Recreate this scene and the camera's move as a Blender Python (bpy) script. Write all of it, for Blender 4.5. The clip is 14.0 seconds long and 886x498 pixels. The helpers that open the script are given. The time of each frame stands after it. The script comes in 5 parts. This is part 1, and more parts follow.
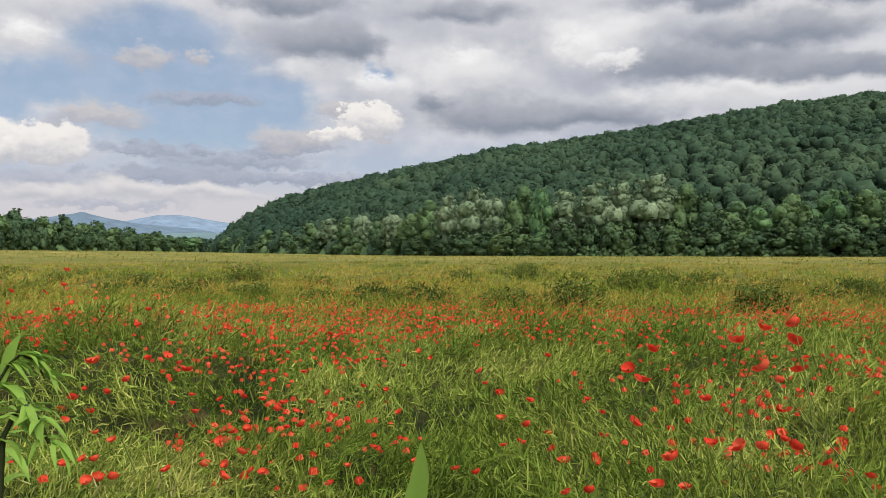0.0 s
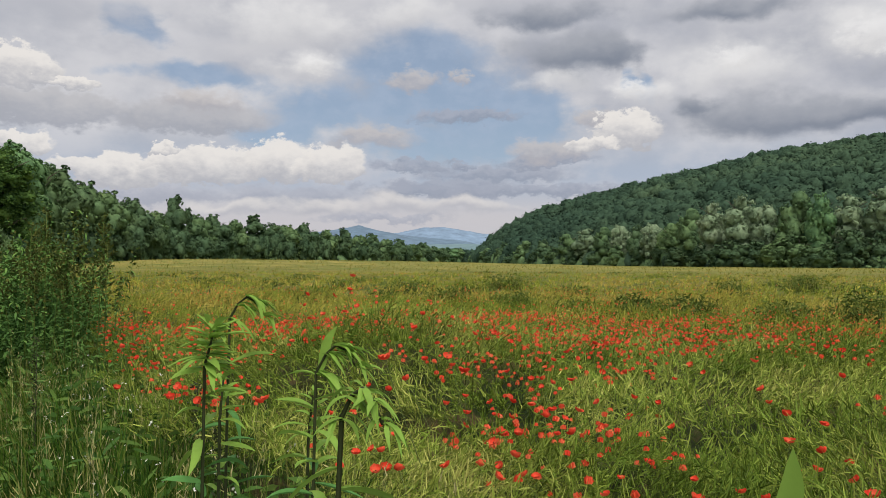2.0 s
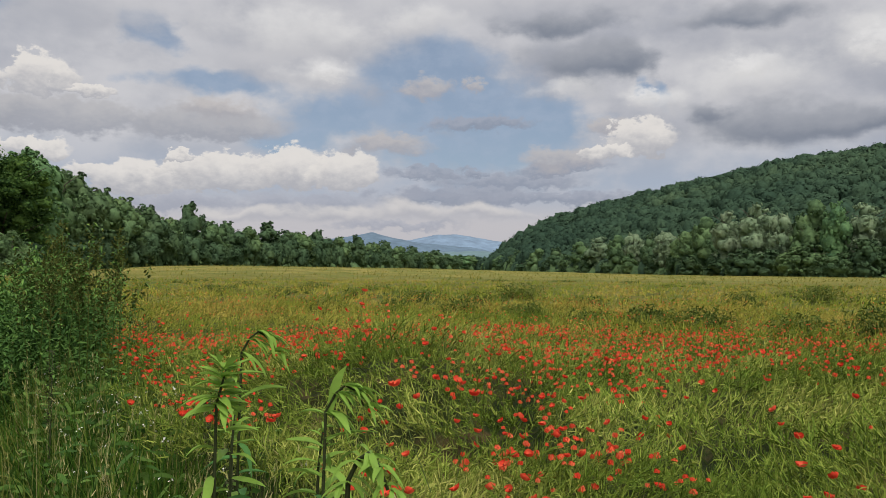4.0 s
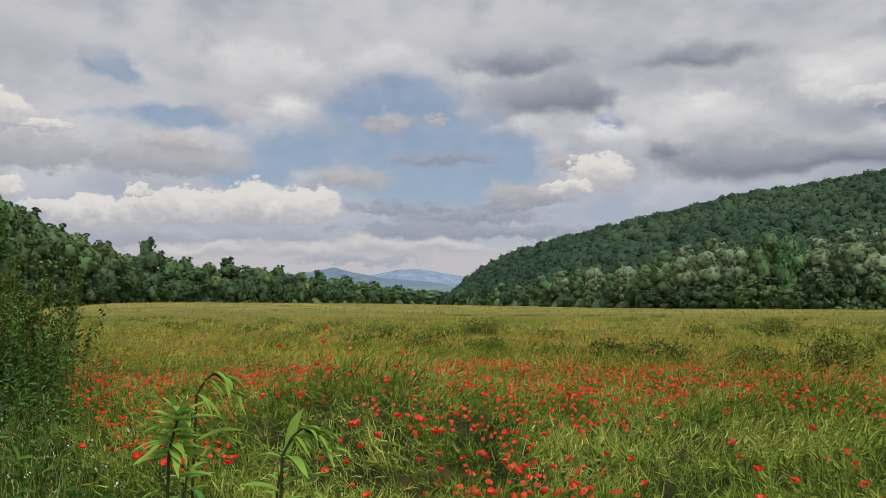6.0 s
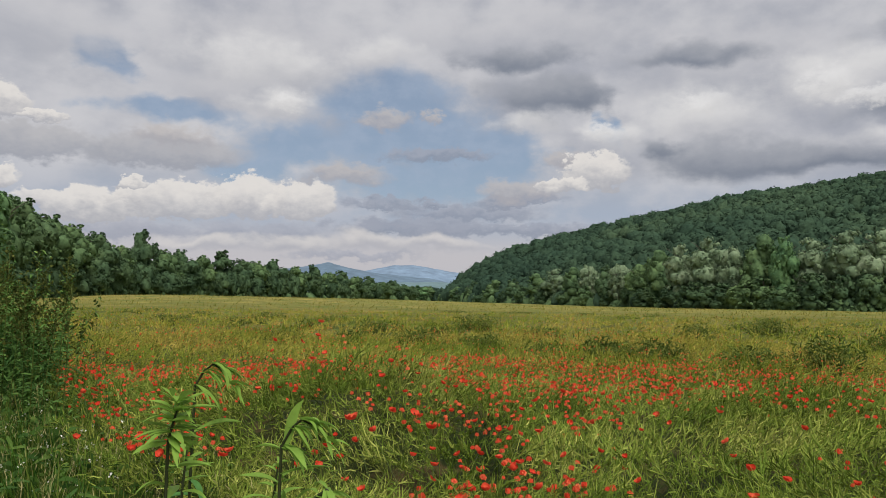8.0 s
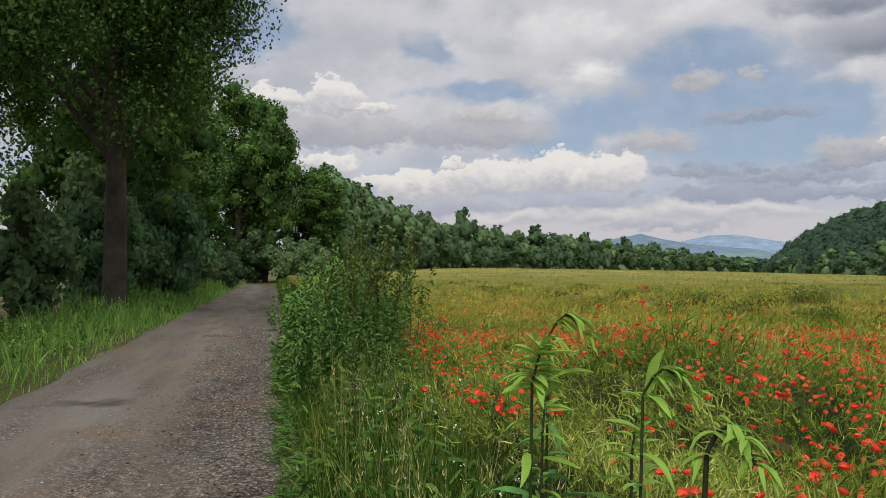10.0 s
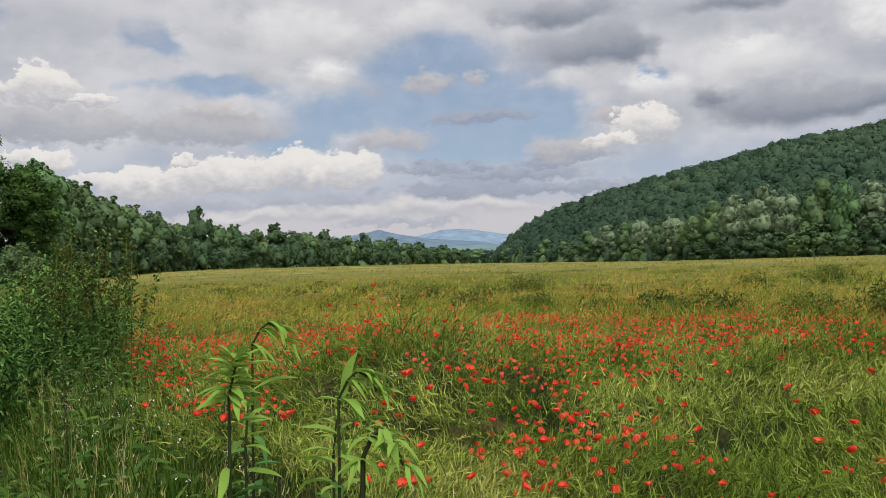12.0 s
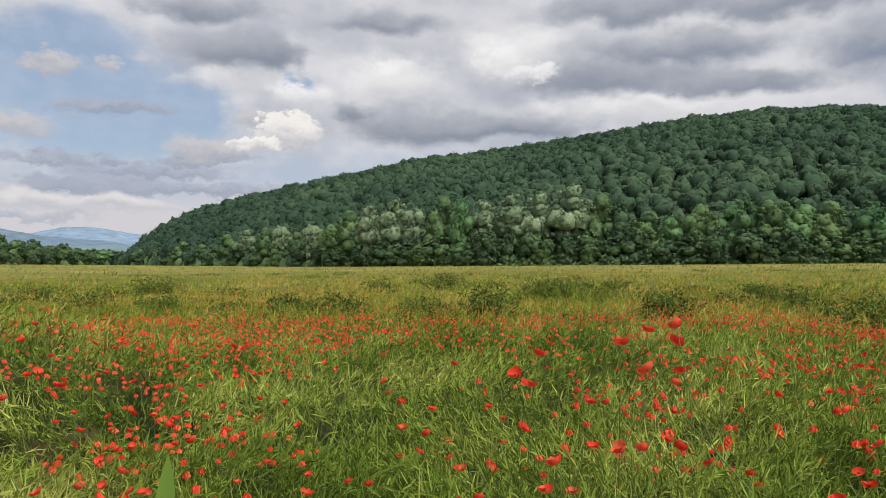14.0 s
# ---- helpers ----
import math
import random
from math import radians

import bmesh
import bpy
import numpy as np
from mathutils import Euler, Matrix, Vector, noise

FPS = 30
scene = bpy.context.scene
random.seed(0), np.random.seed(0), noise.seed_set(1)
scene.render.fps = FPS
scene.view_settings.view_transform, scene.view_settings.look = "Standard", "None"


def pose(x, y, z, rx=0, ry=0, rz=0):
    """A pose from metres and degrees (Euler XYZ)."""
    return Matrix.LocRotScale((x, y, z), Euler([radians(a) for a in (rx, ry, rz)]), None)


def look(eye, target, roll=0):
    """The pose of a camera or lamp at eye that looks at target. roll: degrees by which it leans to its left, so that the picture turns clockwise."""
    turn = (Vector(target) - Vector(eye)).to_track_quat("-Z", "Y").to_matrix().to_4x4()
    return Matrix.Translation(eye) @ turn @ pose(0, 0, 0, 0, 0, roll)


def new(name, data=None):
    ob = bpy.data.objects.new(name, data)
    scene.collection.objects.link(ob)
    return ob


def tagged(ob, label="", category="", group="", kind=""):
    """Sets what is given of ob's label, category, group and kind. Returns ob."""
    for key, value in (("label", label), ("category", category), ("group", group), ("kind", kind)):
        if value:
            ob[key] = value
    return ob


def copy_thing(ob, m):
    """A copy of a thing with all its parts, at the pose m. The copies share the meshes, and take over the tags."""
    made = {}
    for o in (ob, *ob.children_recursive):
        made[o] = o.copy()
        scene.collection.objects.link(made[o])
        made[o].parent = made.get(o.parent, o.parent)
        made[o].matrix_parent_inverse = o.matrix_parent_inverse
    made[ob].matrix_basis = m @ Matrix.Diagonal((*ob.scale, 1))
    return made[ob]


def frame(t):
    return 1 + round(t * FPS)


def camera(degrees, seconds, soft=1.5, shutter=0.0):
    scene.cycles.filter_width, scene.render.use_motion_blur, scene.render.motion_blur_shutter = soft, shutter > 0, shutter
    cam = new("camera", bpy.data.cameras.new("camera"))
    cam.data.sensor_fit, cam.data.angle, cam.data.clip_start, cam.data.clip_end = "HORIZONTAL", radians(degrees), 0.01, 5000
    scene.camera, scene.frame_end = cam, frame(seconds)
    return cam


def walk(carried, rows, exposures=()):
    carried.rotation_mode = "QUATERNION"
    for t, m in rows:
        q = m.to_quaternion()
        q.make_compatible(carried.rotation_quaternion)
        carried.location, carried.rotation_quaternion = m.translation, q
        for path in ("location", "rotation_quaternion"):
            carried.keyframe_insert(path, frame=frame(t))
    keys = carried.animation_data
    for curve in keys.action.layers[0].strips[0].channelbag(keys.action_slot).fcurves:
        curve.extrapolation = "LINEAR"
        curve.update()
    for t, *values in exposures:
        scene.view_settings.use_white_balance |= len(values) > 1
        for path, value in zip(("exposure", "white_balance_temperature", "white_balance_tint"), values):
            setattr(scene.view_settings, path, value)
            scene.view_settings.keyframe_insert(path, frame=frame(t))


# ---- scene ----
cam = camera(59.1, 14.0, soft=0.8)
PATH = [
    (0, (-0.033, 0.091, 1.638), (-0.021, 10.091, 1.693), 0.02),
    (0.5, (-0.054, 0.112, 1.632), (-1.479, 10.010, 1.736), 0.06),
    (1, (-0.078, 0.117, 1.633), (-2.518, 9.812, 1.844), 0.14),
    (1.5, (-0.092, 0.115, 1.633), (-3.075, 9.657, 1.893), 0.23),
    (2, (-0.096, 0.109, 1.620), (-3.279, 9.587, 1.803), 0.25),
    (2.2, (-0.099, 0.113, 1.606), (-3.185, 9.625, 1.658), 0.50),
    (2.7, (-0.098, 0.112, 1.611), (-3.202, 9.618, 1.631), 0.60),
    (3.25, (-0.092, 0.104, 1.640), (-3.330, 9.565, 1.742), 0.57),
    (3.8, (-0.084, 0.095, 1.672), (-3.425, 9.517, 1.920), 0.49),
    (4.3, (-0.079, 0.092, 1.687), (-3.359, 9.531, 2.072), 0.45),
    (4.5, (-0.075, 0.092, 1.690), (-3.118, 9.602, 2.240), 0.44),
    (5, (-0.079, 0.088, 1.693), (-3.146, 9.575, 2.454), 0.48),
    (5.5, (-0.080, 0.094, 1.691), (-3.194, 9.570, 2.395), 0.27),
    (6, (-0.076, 0.096, 1.688), (-2.956, 9.646, 2.409), 0.07),
    (6.5, (-0.082, 0.097, 1.684), (-2.777, 9.703, 2.376), -0.18),
    (7, (-0.086, 0.100, 1.680), (-2.832, 9.706, 2.114), 0.10),
    (7.5, (-0.082, 0.086, 1.684), (-2.854, 9.683, 2.162), 0.62),
    (8, (-0.087, 0.091, 1.683), (-2.904, 9.662, 2.358), 0.86),
    (8.5, (-0.126, 0.085, 1.674), (-3.059, 9.630, 2.223), 0.96),
    (9, (-0.173, 0.058, 1.666), (-4.782, 8.923, 2.061), 1.23),
    (9.2, (-0.179, 0.065, 1.644), (-5.412, 8.579, 1.980), 1.46),
    (9.6, (-0.176, 0.068, 1.637), (-6.239, 8.014, 1.967), 1.25),
    (10, (-0.161, 0.068, 1.639), (-6.440, 7.846, 1.916), 0.51),
    (10.5, (-0.137, 0.068, 1.647), (-6.083, 8.106, 1.855), -0.69),
    (10.9, (-0.120, 0.070, 1.654), (-5.459, 8.524, 1.819), -1.50),
    (11.3, (-0.111, 0.077, 1.656), (-4.671, 8.975, 1.805), -1.86),
    (11.5, (-0.107, 0.092, 1.654), (-4.252, 9.191, 1.806), -1.92),
    (12, (-0.086, 0.103, 1.657), (-3.515, 9.494, 1.867), -1.79),
    (12.5, (-0.078, 0.116, 1.645), (-3.286, 9.586, 1.834), -1.67),
    (13, (-0.044, 0.129, 1.641), (-2.358, 9.857, 1.747), -1.07),
    (13.5, (0.001, 0.138, 1.636), (-0.735, 10.111, 1.741), -0.13),
    (14, (0.068, 0.139, 1.622), (1.085, 10.085, 1.808), -0.46),
]
EXPOSURES = [(0.0, 0.63), (0.7, 0.60), (1.5, 0.50), (2.2, 0.46), (4.5, 0.34), (8.5, 0.34), (9.2, 0.42), (11.5, 0.48), (12.5, 0.53), (14.0, 0.64)]
walk(cam, [(t, look(eye, target, roll)) for t, eye, target, roll in PATH], EXPOSURES)

# ---------------------------------------------------------------- plan
# The gravel path runs along AHEAD; SIDE points from it into the field.
AHEAD = Vector((-0.779, 0.627, 0.0))
SIDE = Vector((0.627, 0.779, 0.0))
SUN_AZ, SUN_EL = 148.0, 54.0


def smooth(a, b, x):
    t = np.clip((x - a) / (b - a), 0, 1)
    return t * t * (3 - 2 * t)


def rise(x, y):
    """Height of the soil: level, with a gentle rise at the far side near the trees by the path."""
    n = 0.627 * x + 0.779 * y
    return 1.25 * smooth(6, 40, n) * smooth(20, 85, -x) * (1 - 0.5 * smooth(200, 320, y))


def waves(x, y):
    """Slow unevenness, about -1 to 1."""
    return 0.4 * np.sin(1.3 * x + 0.7 * y + 1.0) + 0.3 * np.sin(-0.8 * x + 1.7 * y) + 0.3 * np.sin(3.1 * x - 2.3 * y + 2.0)


def patchy(x, y, seed=0):
    """Irregular unevenness without a repeat, about -1 to 1."""
    total = 0.0
    for k, share in enumerate((0.62, 0.28, 0.14)):
        u, v = x * 2 ** k + 17.3 * seed + 5.1 * k, y * 2 ** k - 9.7 * seed + 3.7 * k
        i, j = np.floor(u), np.floor(v)
        fu, fv = u - i, v - j
        fu, fv = fu * fu * (3 - 2 * fu), fv * fv * (3 - 2 * fv)

        def corner(a, b):
            h = np.sin(a * 127.1 + b * 311.7 + seed * 74.7) * 43758.5453
            return 2 * (h - np.floor(h)) - 1
        low = corner(i, j) * (1 - fu) + corner(i + 1, j) * fu
        high = corner(i, j + 1) * (1 - fu) + corner(i + 1, j + 1) * fu
        total = total + share * (low * (1 - fv) + high * fv)
    return total


def canopy(x, y):
    """Height of the top of the crop: mounds and hollows where rain has laid it, level further off."""
    near = 1 - smooth(22, 70, np.hypot(x, y))
    top = 0.96 + 0.05 * patchy(0.17 * x, 0.17 * y, 2) + near * (0.17 * patchy(0.62 * x, 0.62 * y, 1) + 0.07 * patchy(2.3 * x, 2.3 * y, 3))
    top = top + 0.30 * np.exp(-(((x + 2.6) / 0.8) ** 2 + ((y - 5.7) / 0.9) ** 2))
    top = top + 0.24 * np.exp(-(((x - 0.9) / 0.4) ** 2 + ((y - 2.3) / 0.5) ** 2))
    top = top + 0.16 * np.exp(-(((x - 1.7) / 0.6) ** 2 + ((y - 3.2) / 0.8) ** 2))
    top = top - 0.22 * np.exp(-(((x + 1.6) / 0.5) ** 2 + ((y - 3.9) / 0.5) ** 2))
    top = top - 0.20 * np.exp(-(((x + 0.1) / 0.35) ** 2 + ((y - 3.9) / 0.35) ** 2))
    return top + rise(x, y)


EDGE_AZ = [-60, -49, -45, -40, -35, -28, -22.7, -17, -13, -8, -4, 1, 7, 15, 25, 35, 50, 130]
EDGE_R = [90, 100, 130, 165, 210, 270, 350, 430, 365, 305, 265, 215, 200, 195, 190, 190, 190, 190]


def edge(az):
    """How far the field reaches in a direction (degrees to the right of +y)."""
    return np.interp(az, EDGE_AZ, EDGE_R)


# ---------------------------------------------------------------- light
def link_nodes(tree):
    def node(kind, inputs=None, operation="", data_type="", interpolation_type="", use_clamp=False):
        made = tree.nodes.new(kind)
        if operation:
            made.operation = operation
        if data_type:
            made.data_type = data_type
        if interpolation_type:
            made.interpolation_type = interpolation_type
        if use_clamp:
            made.use_clamp = True
        for key, value in (inputs or {}).items():
            if isinstance(value, bpy.types.NodeSocket):
                tree.links.new(value, made.inputs[key])
            else:
                made.inputs[key].default_value = value
        return made
    return node


def sky_world():
    """A pale blue sky with a broken layer of cloud: a grey-white deck with gaps, grey bodies, white heaps and thin streaks."""
    world = bpy.data.worlds.new("sky")
    scene.world = world
    world.use_nodes = True
    tree = world.node_tree
    tree.nodes.clear()
    node = link_nodes(tree)

    def math_(op, a, b=0.0, c=0.0):
        return node("ShaderNodeMath", operation=op, inputs={0: a, 1: b, 2: c}).outputs[0]

    def vec(op, a, b):
        return node("ShaderNodeVectorMath", operation=op, inputs={0: a, 1: b}).outputs[0]

    def ramp(value, a, b):
        return node("ShaderNodeMapRange", interpolation_type="SMOOTHSTEP", inputs={0: value, 1: a, 2: b}).outputs[0]

    def mix(f, a, b):
        m = node("ShaderNodeMix", data_type="RGBA", inputs={0: f})
        for k, v in ((6, a), (7, b)):
            if isinstance(v, bpy.types.NodeSocket):
                tree.links.new(v, m.inputs[k])
            else:
                m.inputs[k].default_value = (*v, 1)
        return m.outputs[2]

    way = node("ShaderNodeTexCoord").outputs["Generated"]
    x, y, z = node("ShaderNodeSeparateXYZ", inputs={0: way}).outputs
    az = math_("MULTIPLY", math_("ARCTAN2", x, y), 57.2958)
    el = math_("MULTIPLY", math_("ARCSINE", z), 57.2958)
    spot = node("ShaderNodeCombineXYZ", inputs={0: az, 1: el, 2: 0.0}).outputs[0]
    # clouds look flatter towards the horizon
    flat = node("ShaderNodeCombineXYZ", inputs={0: az, 1: math_("MULTIPLY", el, 1.5), 2: 0.0}).outputs[0]

    def fbm(scale, detail, rough, shift):
        at = vec("ADD", flat, (shift, 2 * shift, 0))
        return node("ShaderNodeTexNoise", inputs={"Vector": at, "Scale": scale, "Detail": detail, "Roughness": rough})

    def torn(at, by, amount):
        return vec("ADD", at, vec("MULTIPLY", vec("SUBTRACT", by.outputs["Color"], (0.5, 0.5, 0.5)), amount))

    broad, fine, puff, knobs = fbm(0.07, 3, 0.5, 3.0), fbm(0.2, 5, 0.55, 11.0), fbm(0.45, 5, 0.55, 31.0), fbm(1.2, 5, 0.6, 91.0)
    soft = torn(spot, fine, (7.0, 3.2, 0))
    crisp = torn(torn(spot, puff, (3.6, 1.9, 0)), knobs, (2.2, 1.5, 0))
    b, f, p, k = (n.outputs["Fac"] for n in (broad, fine, puff, knobs))

    def lay(sky, heaps, at, grain, amount, rim, low, top, cover, flat_base=1.0, tone=0.8):
        """Lay clouds over the sky one by one, each darker towards its base."""
        rough = math_("MULTIPLY", math_("SUBTRACT", grain, 0.5), amount)
        for a, e, ra, re in heaps:
            off = vec("MULTIPLY", vec("SUBTRACT", at, (a, e, 0)), (1 / ra, 1 / re, 0))
            u, v, _ = node("ShaderNodeSeparateXYZ", inputs={0: off}).outputs
            down = math_("MINIMUM", v, math_("MULTIPLY", v, flat_base))
            d = math_("SQRT", math_("ADD", math_("MULTIPLY", u, u), math_("MULTIPLY", down, down)))
            mask = ramp(math_("ADD", math_("SUBTRACT", 1.0, d), rough), *rim)
            shade = ramp(math_("ADD", v, math_("MULTIPLY", rough, tone)), -0.75, 0.7)
            sky = mix(math_("MULTIPLY", mask, cover), sky, mix(shade, low, top))
        return sky

    def field(heaps, at):
        best = None
        for a, e, ra, re in heaps:
            off = vec("MULTIPLY", vec("SUBTRACT", at, (a, e, 0)), (1 / ra, 1 / re, 0))
            d = node("ShaderNodeVectorMath", operation="LENGTH", inputs={0: off}).outputs["Value"]
            best = d if best is None else node("ShaderNodeMath", operation="SMOOTH_MIN", inputs={0: best, 1: d, 2: 0.4}).outputs[0]
        return math_("SUBTRACT", 1.0, best)

    blue = node("ShaderNodeTexSky")
    blue.sky_type, blue.sun_disc = "NISHITA", False
    blue.sun_elevation, blue.sun_rotation = radians(SUN_EL), radians(SUN_AZ)
    blue.dust_density, blue.ozone_density = 0.7, 1.4
    blue = node("ShaderNodeVectorMath", operation="SCALE", inputs={0: blue.outputs[0], "Scale": 0.094}).outputs[0]
    blue = mix(math_("MULTIPLY_ADD", ramp(p, 0.35, 0.7), 0.25, 0.5), blue, (0.45, 0.54, 0.69))
    # the deck, and the same broken cover beyond the part that is described cloud by cloud
    beyond = math_("MAXIMUM", ramp(el, 21, 28), ramp(math_("ABSOLUTE", math_("ADD", az, 8)), 50, 62))
    deck = mix(ramp(math_("ADD", math_("MULTIPLY", b, 0.55), math_("MULTIPLY", f, 0.45)), 0.36, 0.62), (0.47, 0.49, 0.56), (0.72, 0.72, 0.755))
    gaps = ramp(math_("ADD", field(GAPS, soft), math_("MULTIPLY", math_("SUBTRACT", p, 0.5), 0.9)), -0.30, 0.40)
    gaps = math_("MAXIMUM", gaps, math_("MULTIPLY", beyond, ramp(b, 0.56, 0.66)))
    low_veil = ramp(el, 10.0, 6.0)
    sky = mix(gaps, mix(low_veil, deck, mix(ramp(el, 6.5, 3.0), mix(ramp(f, 0.4, 0.65), (0.47, 0.54, 0.66), (0.58, 0.61, 0.69)), (0.66, 0.64, 0.67))), blue)
    sky = mix(math_("MULTIPLY", beyond, ramp(f, 0.48, 0.70)), sky, (0.36, 0.385, 0.44))
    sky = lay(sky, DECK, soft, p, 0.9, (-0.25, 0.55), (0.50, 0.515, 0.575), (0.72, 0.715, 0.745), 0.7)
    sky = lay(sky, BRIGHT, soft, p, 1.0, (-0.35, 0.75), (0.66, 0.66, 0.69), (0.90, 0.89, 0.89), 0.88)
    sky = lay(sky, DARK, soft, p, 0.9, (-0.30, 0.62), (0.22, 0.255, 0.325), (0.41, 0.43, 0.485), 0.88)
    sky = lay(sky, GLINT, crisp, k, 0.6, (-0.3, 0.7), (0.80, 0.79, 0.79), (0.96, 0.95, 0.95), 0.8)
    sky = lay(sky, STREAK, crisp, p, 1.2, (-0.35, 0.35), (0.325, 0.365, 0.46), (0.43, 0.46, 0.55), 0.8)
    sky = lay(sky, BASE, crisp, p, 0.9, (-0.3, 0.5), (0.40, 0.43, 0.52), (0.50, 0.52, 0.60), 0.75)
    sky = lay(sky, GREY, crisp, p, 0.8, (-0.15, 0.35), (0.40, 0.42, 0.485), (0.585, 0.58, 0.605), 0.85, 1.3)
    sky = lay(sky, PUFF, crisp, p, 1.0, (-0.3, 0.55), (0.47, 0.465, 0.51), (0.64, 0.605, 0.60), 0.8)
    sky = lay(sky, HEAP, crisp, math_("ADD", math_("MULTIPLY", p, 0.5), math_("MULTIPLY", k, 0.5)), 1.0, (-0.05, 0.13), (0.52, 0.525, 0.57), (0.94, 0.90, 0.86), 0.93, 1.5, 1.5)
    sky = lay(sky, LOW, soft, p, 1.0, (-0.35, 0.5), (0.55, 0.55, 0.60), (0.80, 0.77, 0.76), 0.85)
    # a pale band of distant cloud near the horizon, the ground's colour below it
    sky = mix(math_("MULTIPLY", ramp(el, 4.0, 1.5), 0.45), sky, (0.62, 0.61, 0.66))
    sky = mix(ramp(el, -0.5, -3.0), sky, (0.08, 0.10, 0.05))
    out = node("ShaderNodeBackground", inputs={"Color": sky, "Strength": 0.63})
    node("ShaderNodeOutputWorld", inputs={0: out.outputs[0]})


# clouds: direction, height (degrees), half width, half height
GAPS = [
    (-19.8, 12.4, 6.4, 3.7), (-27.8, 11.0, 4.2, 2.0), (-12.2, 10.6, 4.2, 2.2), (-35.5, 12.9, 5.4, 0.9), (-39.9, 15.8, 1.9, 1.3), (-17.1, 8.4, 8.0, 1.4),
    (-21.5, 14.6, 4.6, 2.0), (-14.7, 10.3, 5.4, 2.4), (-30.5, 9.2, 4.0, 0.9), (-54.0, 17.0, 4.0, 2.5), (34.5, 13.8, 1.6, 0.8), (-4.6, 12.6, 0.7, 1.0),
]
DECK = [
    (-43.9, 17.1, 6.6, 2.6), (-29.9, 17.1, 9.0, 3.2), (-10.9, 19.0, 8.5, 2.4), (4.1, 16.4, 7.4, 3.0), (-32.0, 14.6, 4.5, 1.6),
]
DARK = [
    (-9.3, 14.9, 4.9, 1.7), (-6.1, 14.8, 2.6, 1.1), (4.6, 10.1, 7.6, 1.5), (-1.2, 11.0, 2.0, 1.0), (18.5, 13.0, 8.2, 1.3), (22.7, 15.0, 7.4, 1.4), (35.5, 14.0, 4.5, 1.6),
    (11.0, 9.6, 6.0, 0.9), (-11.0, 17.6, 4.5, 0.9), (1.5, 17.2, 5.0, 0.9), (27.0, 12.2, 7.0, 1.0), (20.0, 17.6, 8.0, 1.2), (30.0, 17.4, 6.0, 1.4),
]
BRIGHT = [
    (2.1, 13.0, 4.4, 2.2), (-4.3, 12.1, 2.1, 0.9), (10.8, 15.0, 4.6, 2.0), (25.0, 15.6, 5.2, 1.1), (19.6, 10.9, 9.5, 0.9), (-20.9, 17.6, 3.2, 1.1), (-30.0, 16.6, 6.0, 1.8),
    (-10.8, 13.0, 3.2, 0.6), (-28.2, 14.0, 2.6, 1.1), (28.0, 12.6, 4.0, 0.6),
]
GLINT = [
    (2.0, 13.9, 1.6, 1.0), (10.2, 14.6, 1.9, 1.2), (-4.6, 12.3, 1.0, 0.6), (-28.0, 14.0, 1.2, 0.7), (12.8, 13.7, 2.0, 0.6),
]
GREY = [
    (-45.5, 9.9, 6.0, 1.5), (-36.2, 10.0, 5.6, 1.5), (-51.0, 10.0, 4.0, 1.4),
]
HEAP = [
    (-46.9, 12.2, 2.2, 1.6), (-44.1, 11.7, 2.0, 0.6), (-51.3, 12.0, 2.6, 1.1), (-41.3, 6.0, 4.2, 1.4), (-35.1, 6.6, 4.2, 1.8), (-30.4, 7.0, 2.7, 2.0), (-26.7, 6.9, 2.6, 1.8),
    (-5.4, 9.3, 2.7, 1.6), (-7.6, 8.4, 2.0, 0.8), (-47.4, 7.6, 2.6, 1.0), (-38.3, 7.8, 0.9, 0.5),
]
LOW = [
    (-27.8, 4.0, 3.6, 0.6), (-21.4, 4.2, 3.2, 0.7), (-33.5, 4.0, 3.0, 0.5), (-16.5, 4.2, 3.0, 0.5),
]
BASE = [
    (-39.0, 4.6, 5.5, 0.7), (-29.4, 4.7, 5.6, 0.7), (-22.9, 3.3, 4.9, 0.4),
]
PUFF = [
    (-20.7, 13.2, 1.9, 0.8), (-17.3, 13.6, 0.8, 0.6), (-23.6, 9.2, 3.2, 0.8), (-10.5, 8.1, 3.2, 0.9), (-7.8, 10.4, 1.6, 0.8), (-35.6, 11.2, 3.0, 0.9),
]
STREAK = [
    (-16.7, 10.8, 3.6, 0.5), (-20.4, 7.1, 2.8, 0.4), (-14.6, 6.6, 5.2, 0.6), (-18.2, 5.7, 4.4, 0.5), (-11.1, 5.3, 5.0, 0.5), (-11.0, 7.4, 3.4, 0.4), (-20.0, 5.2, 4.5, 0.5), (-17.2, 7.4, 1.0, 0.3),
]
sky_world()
sun = new("sun", bpy.data.lights.new("sun", "SUN"))
sun.data.energy, sun.data.angle, sun.data.color = 2.9, radians(48), (1.0, 0.95, 0.86)
sun_at = Vector((math.sin(radians(SUN_AZ)) * math.cos(radians(SUN_EL)), math.cos(radians(SUN_AZ)) * math.cos(radians(SUN_EL)), math.sin(radians(SUN_EL))))
sun.matrix_world = look(sun_at * 50, (0, 0, 0))



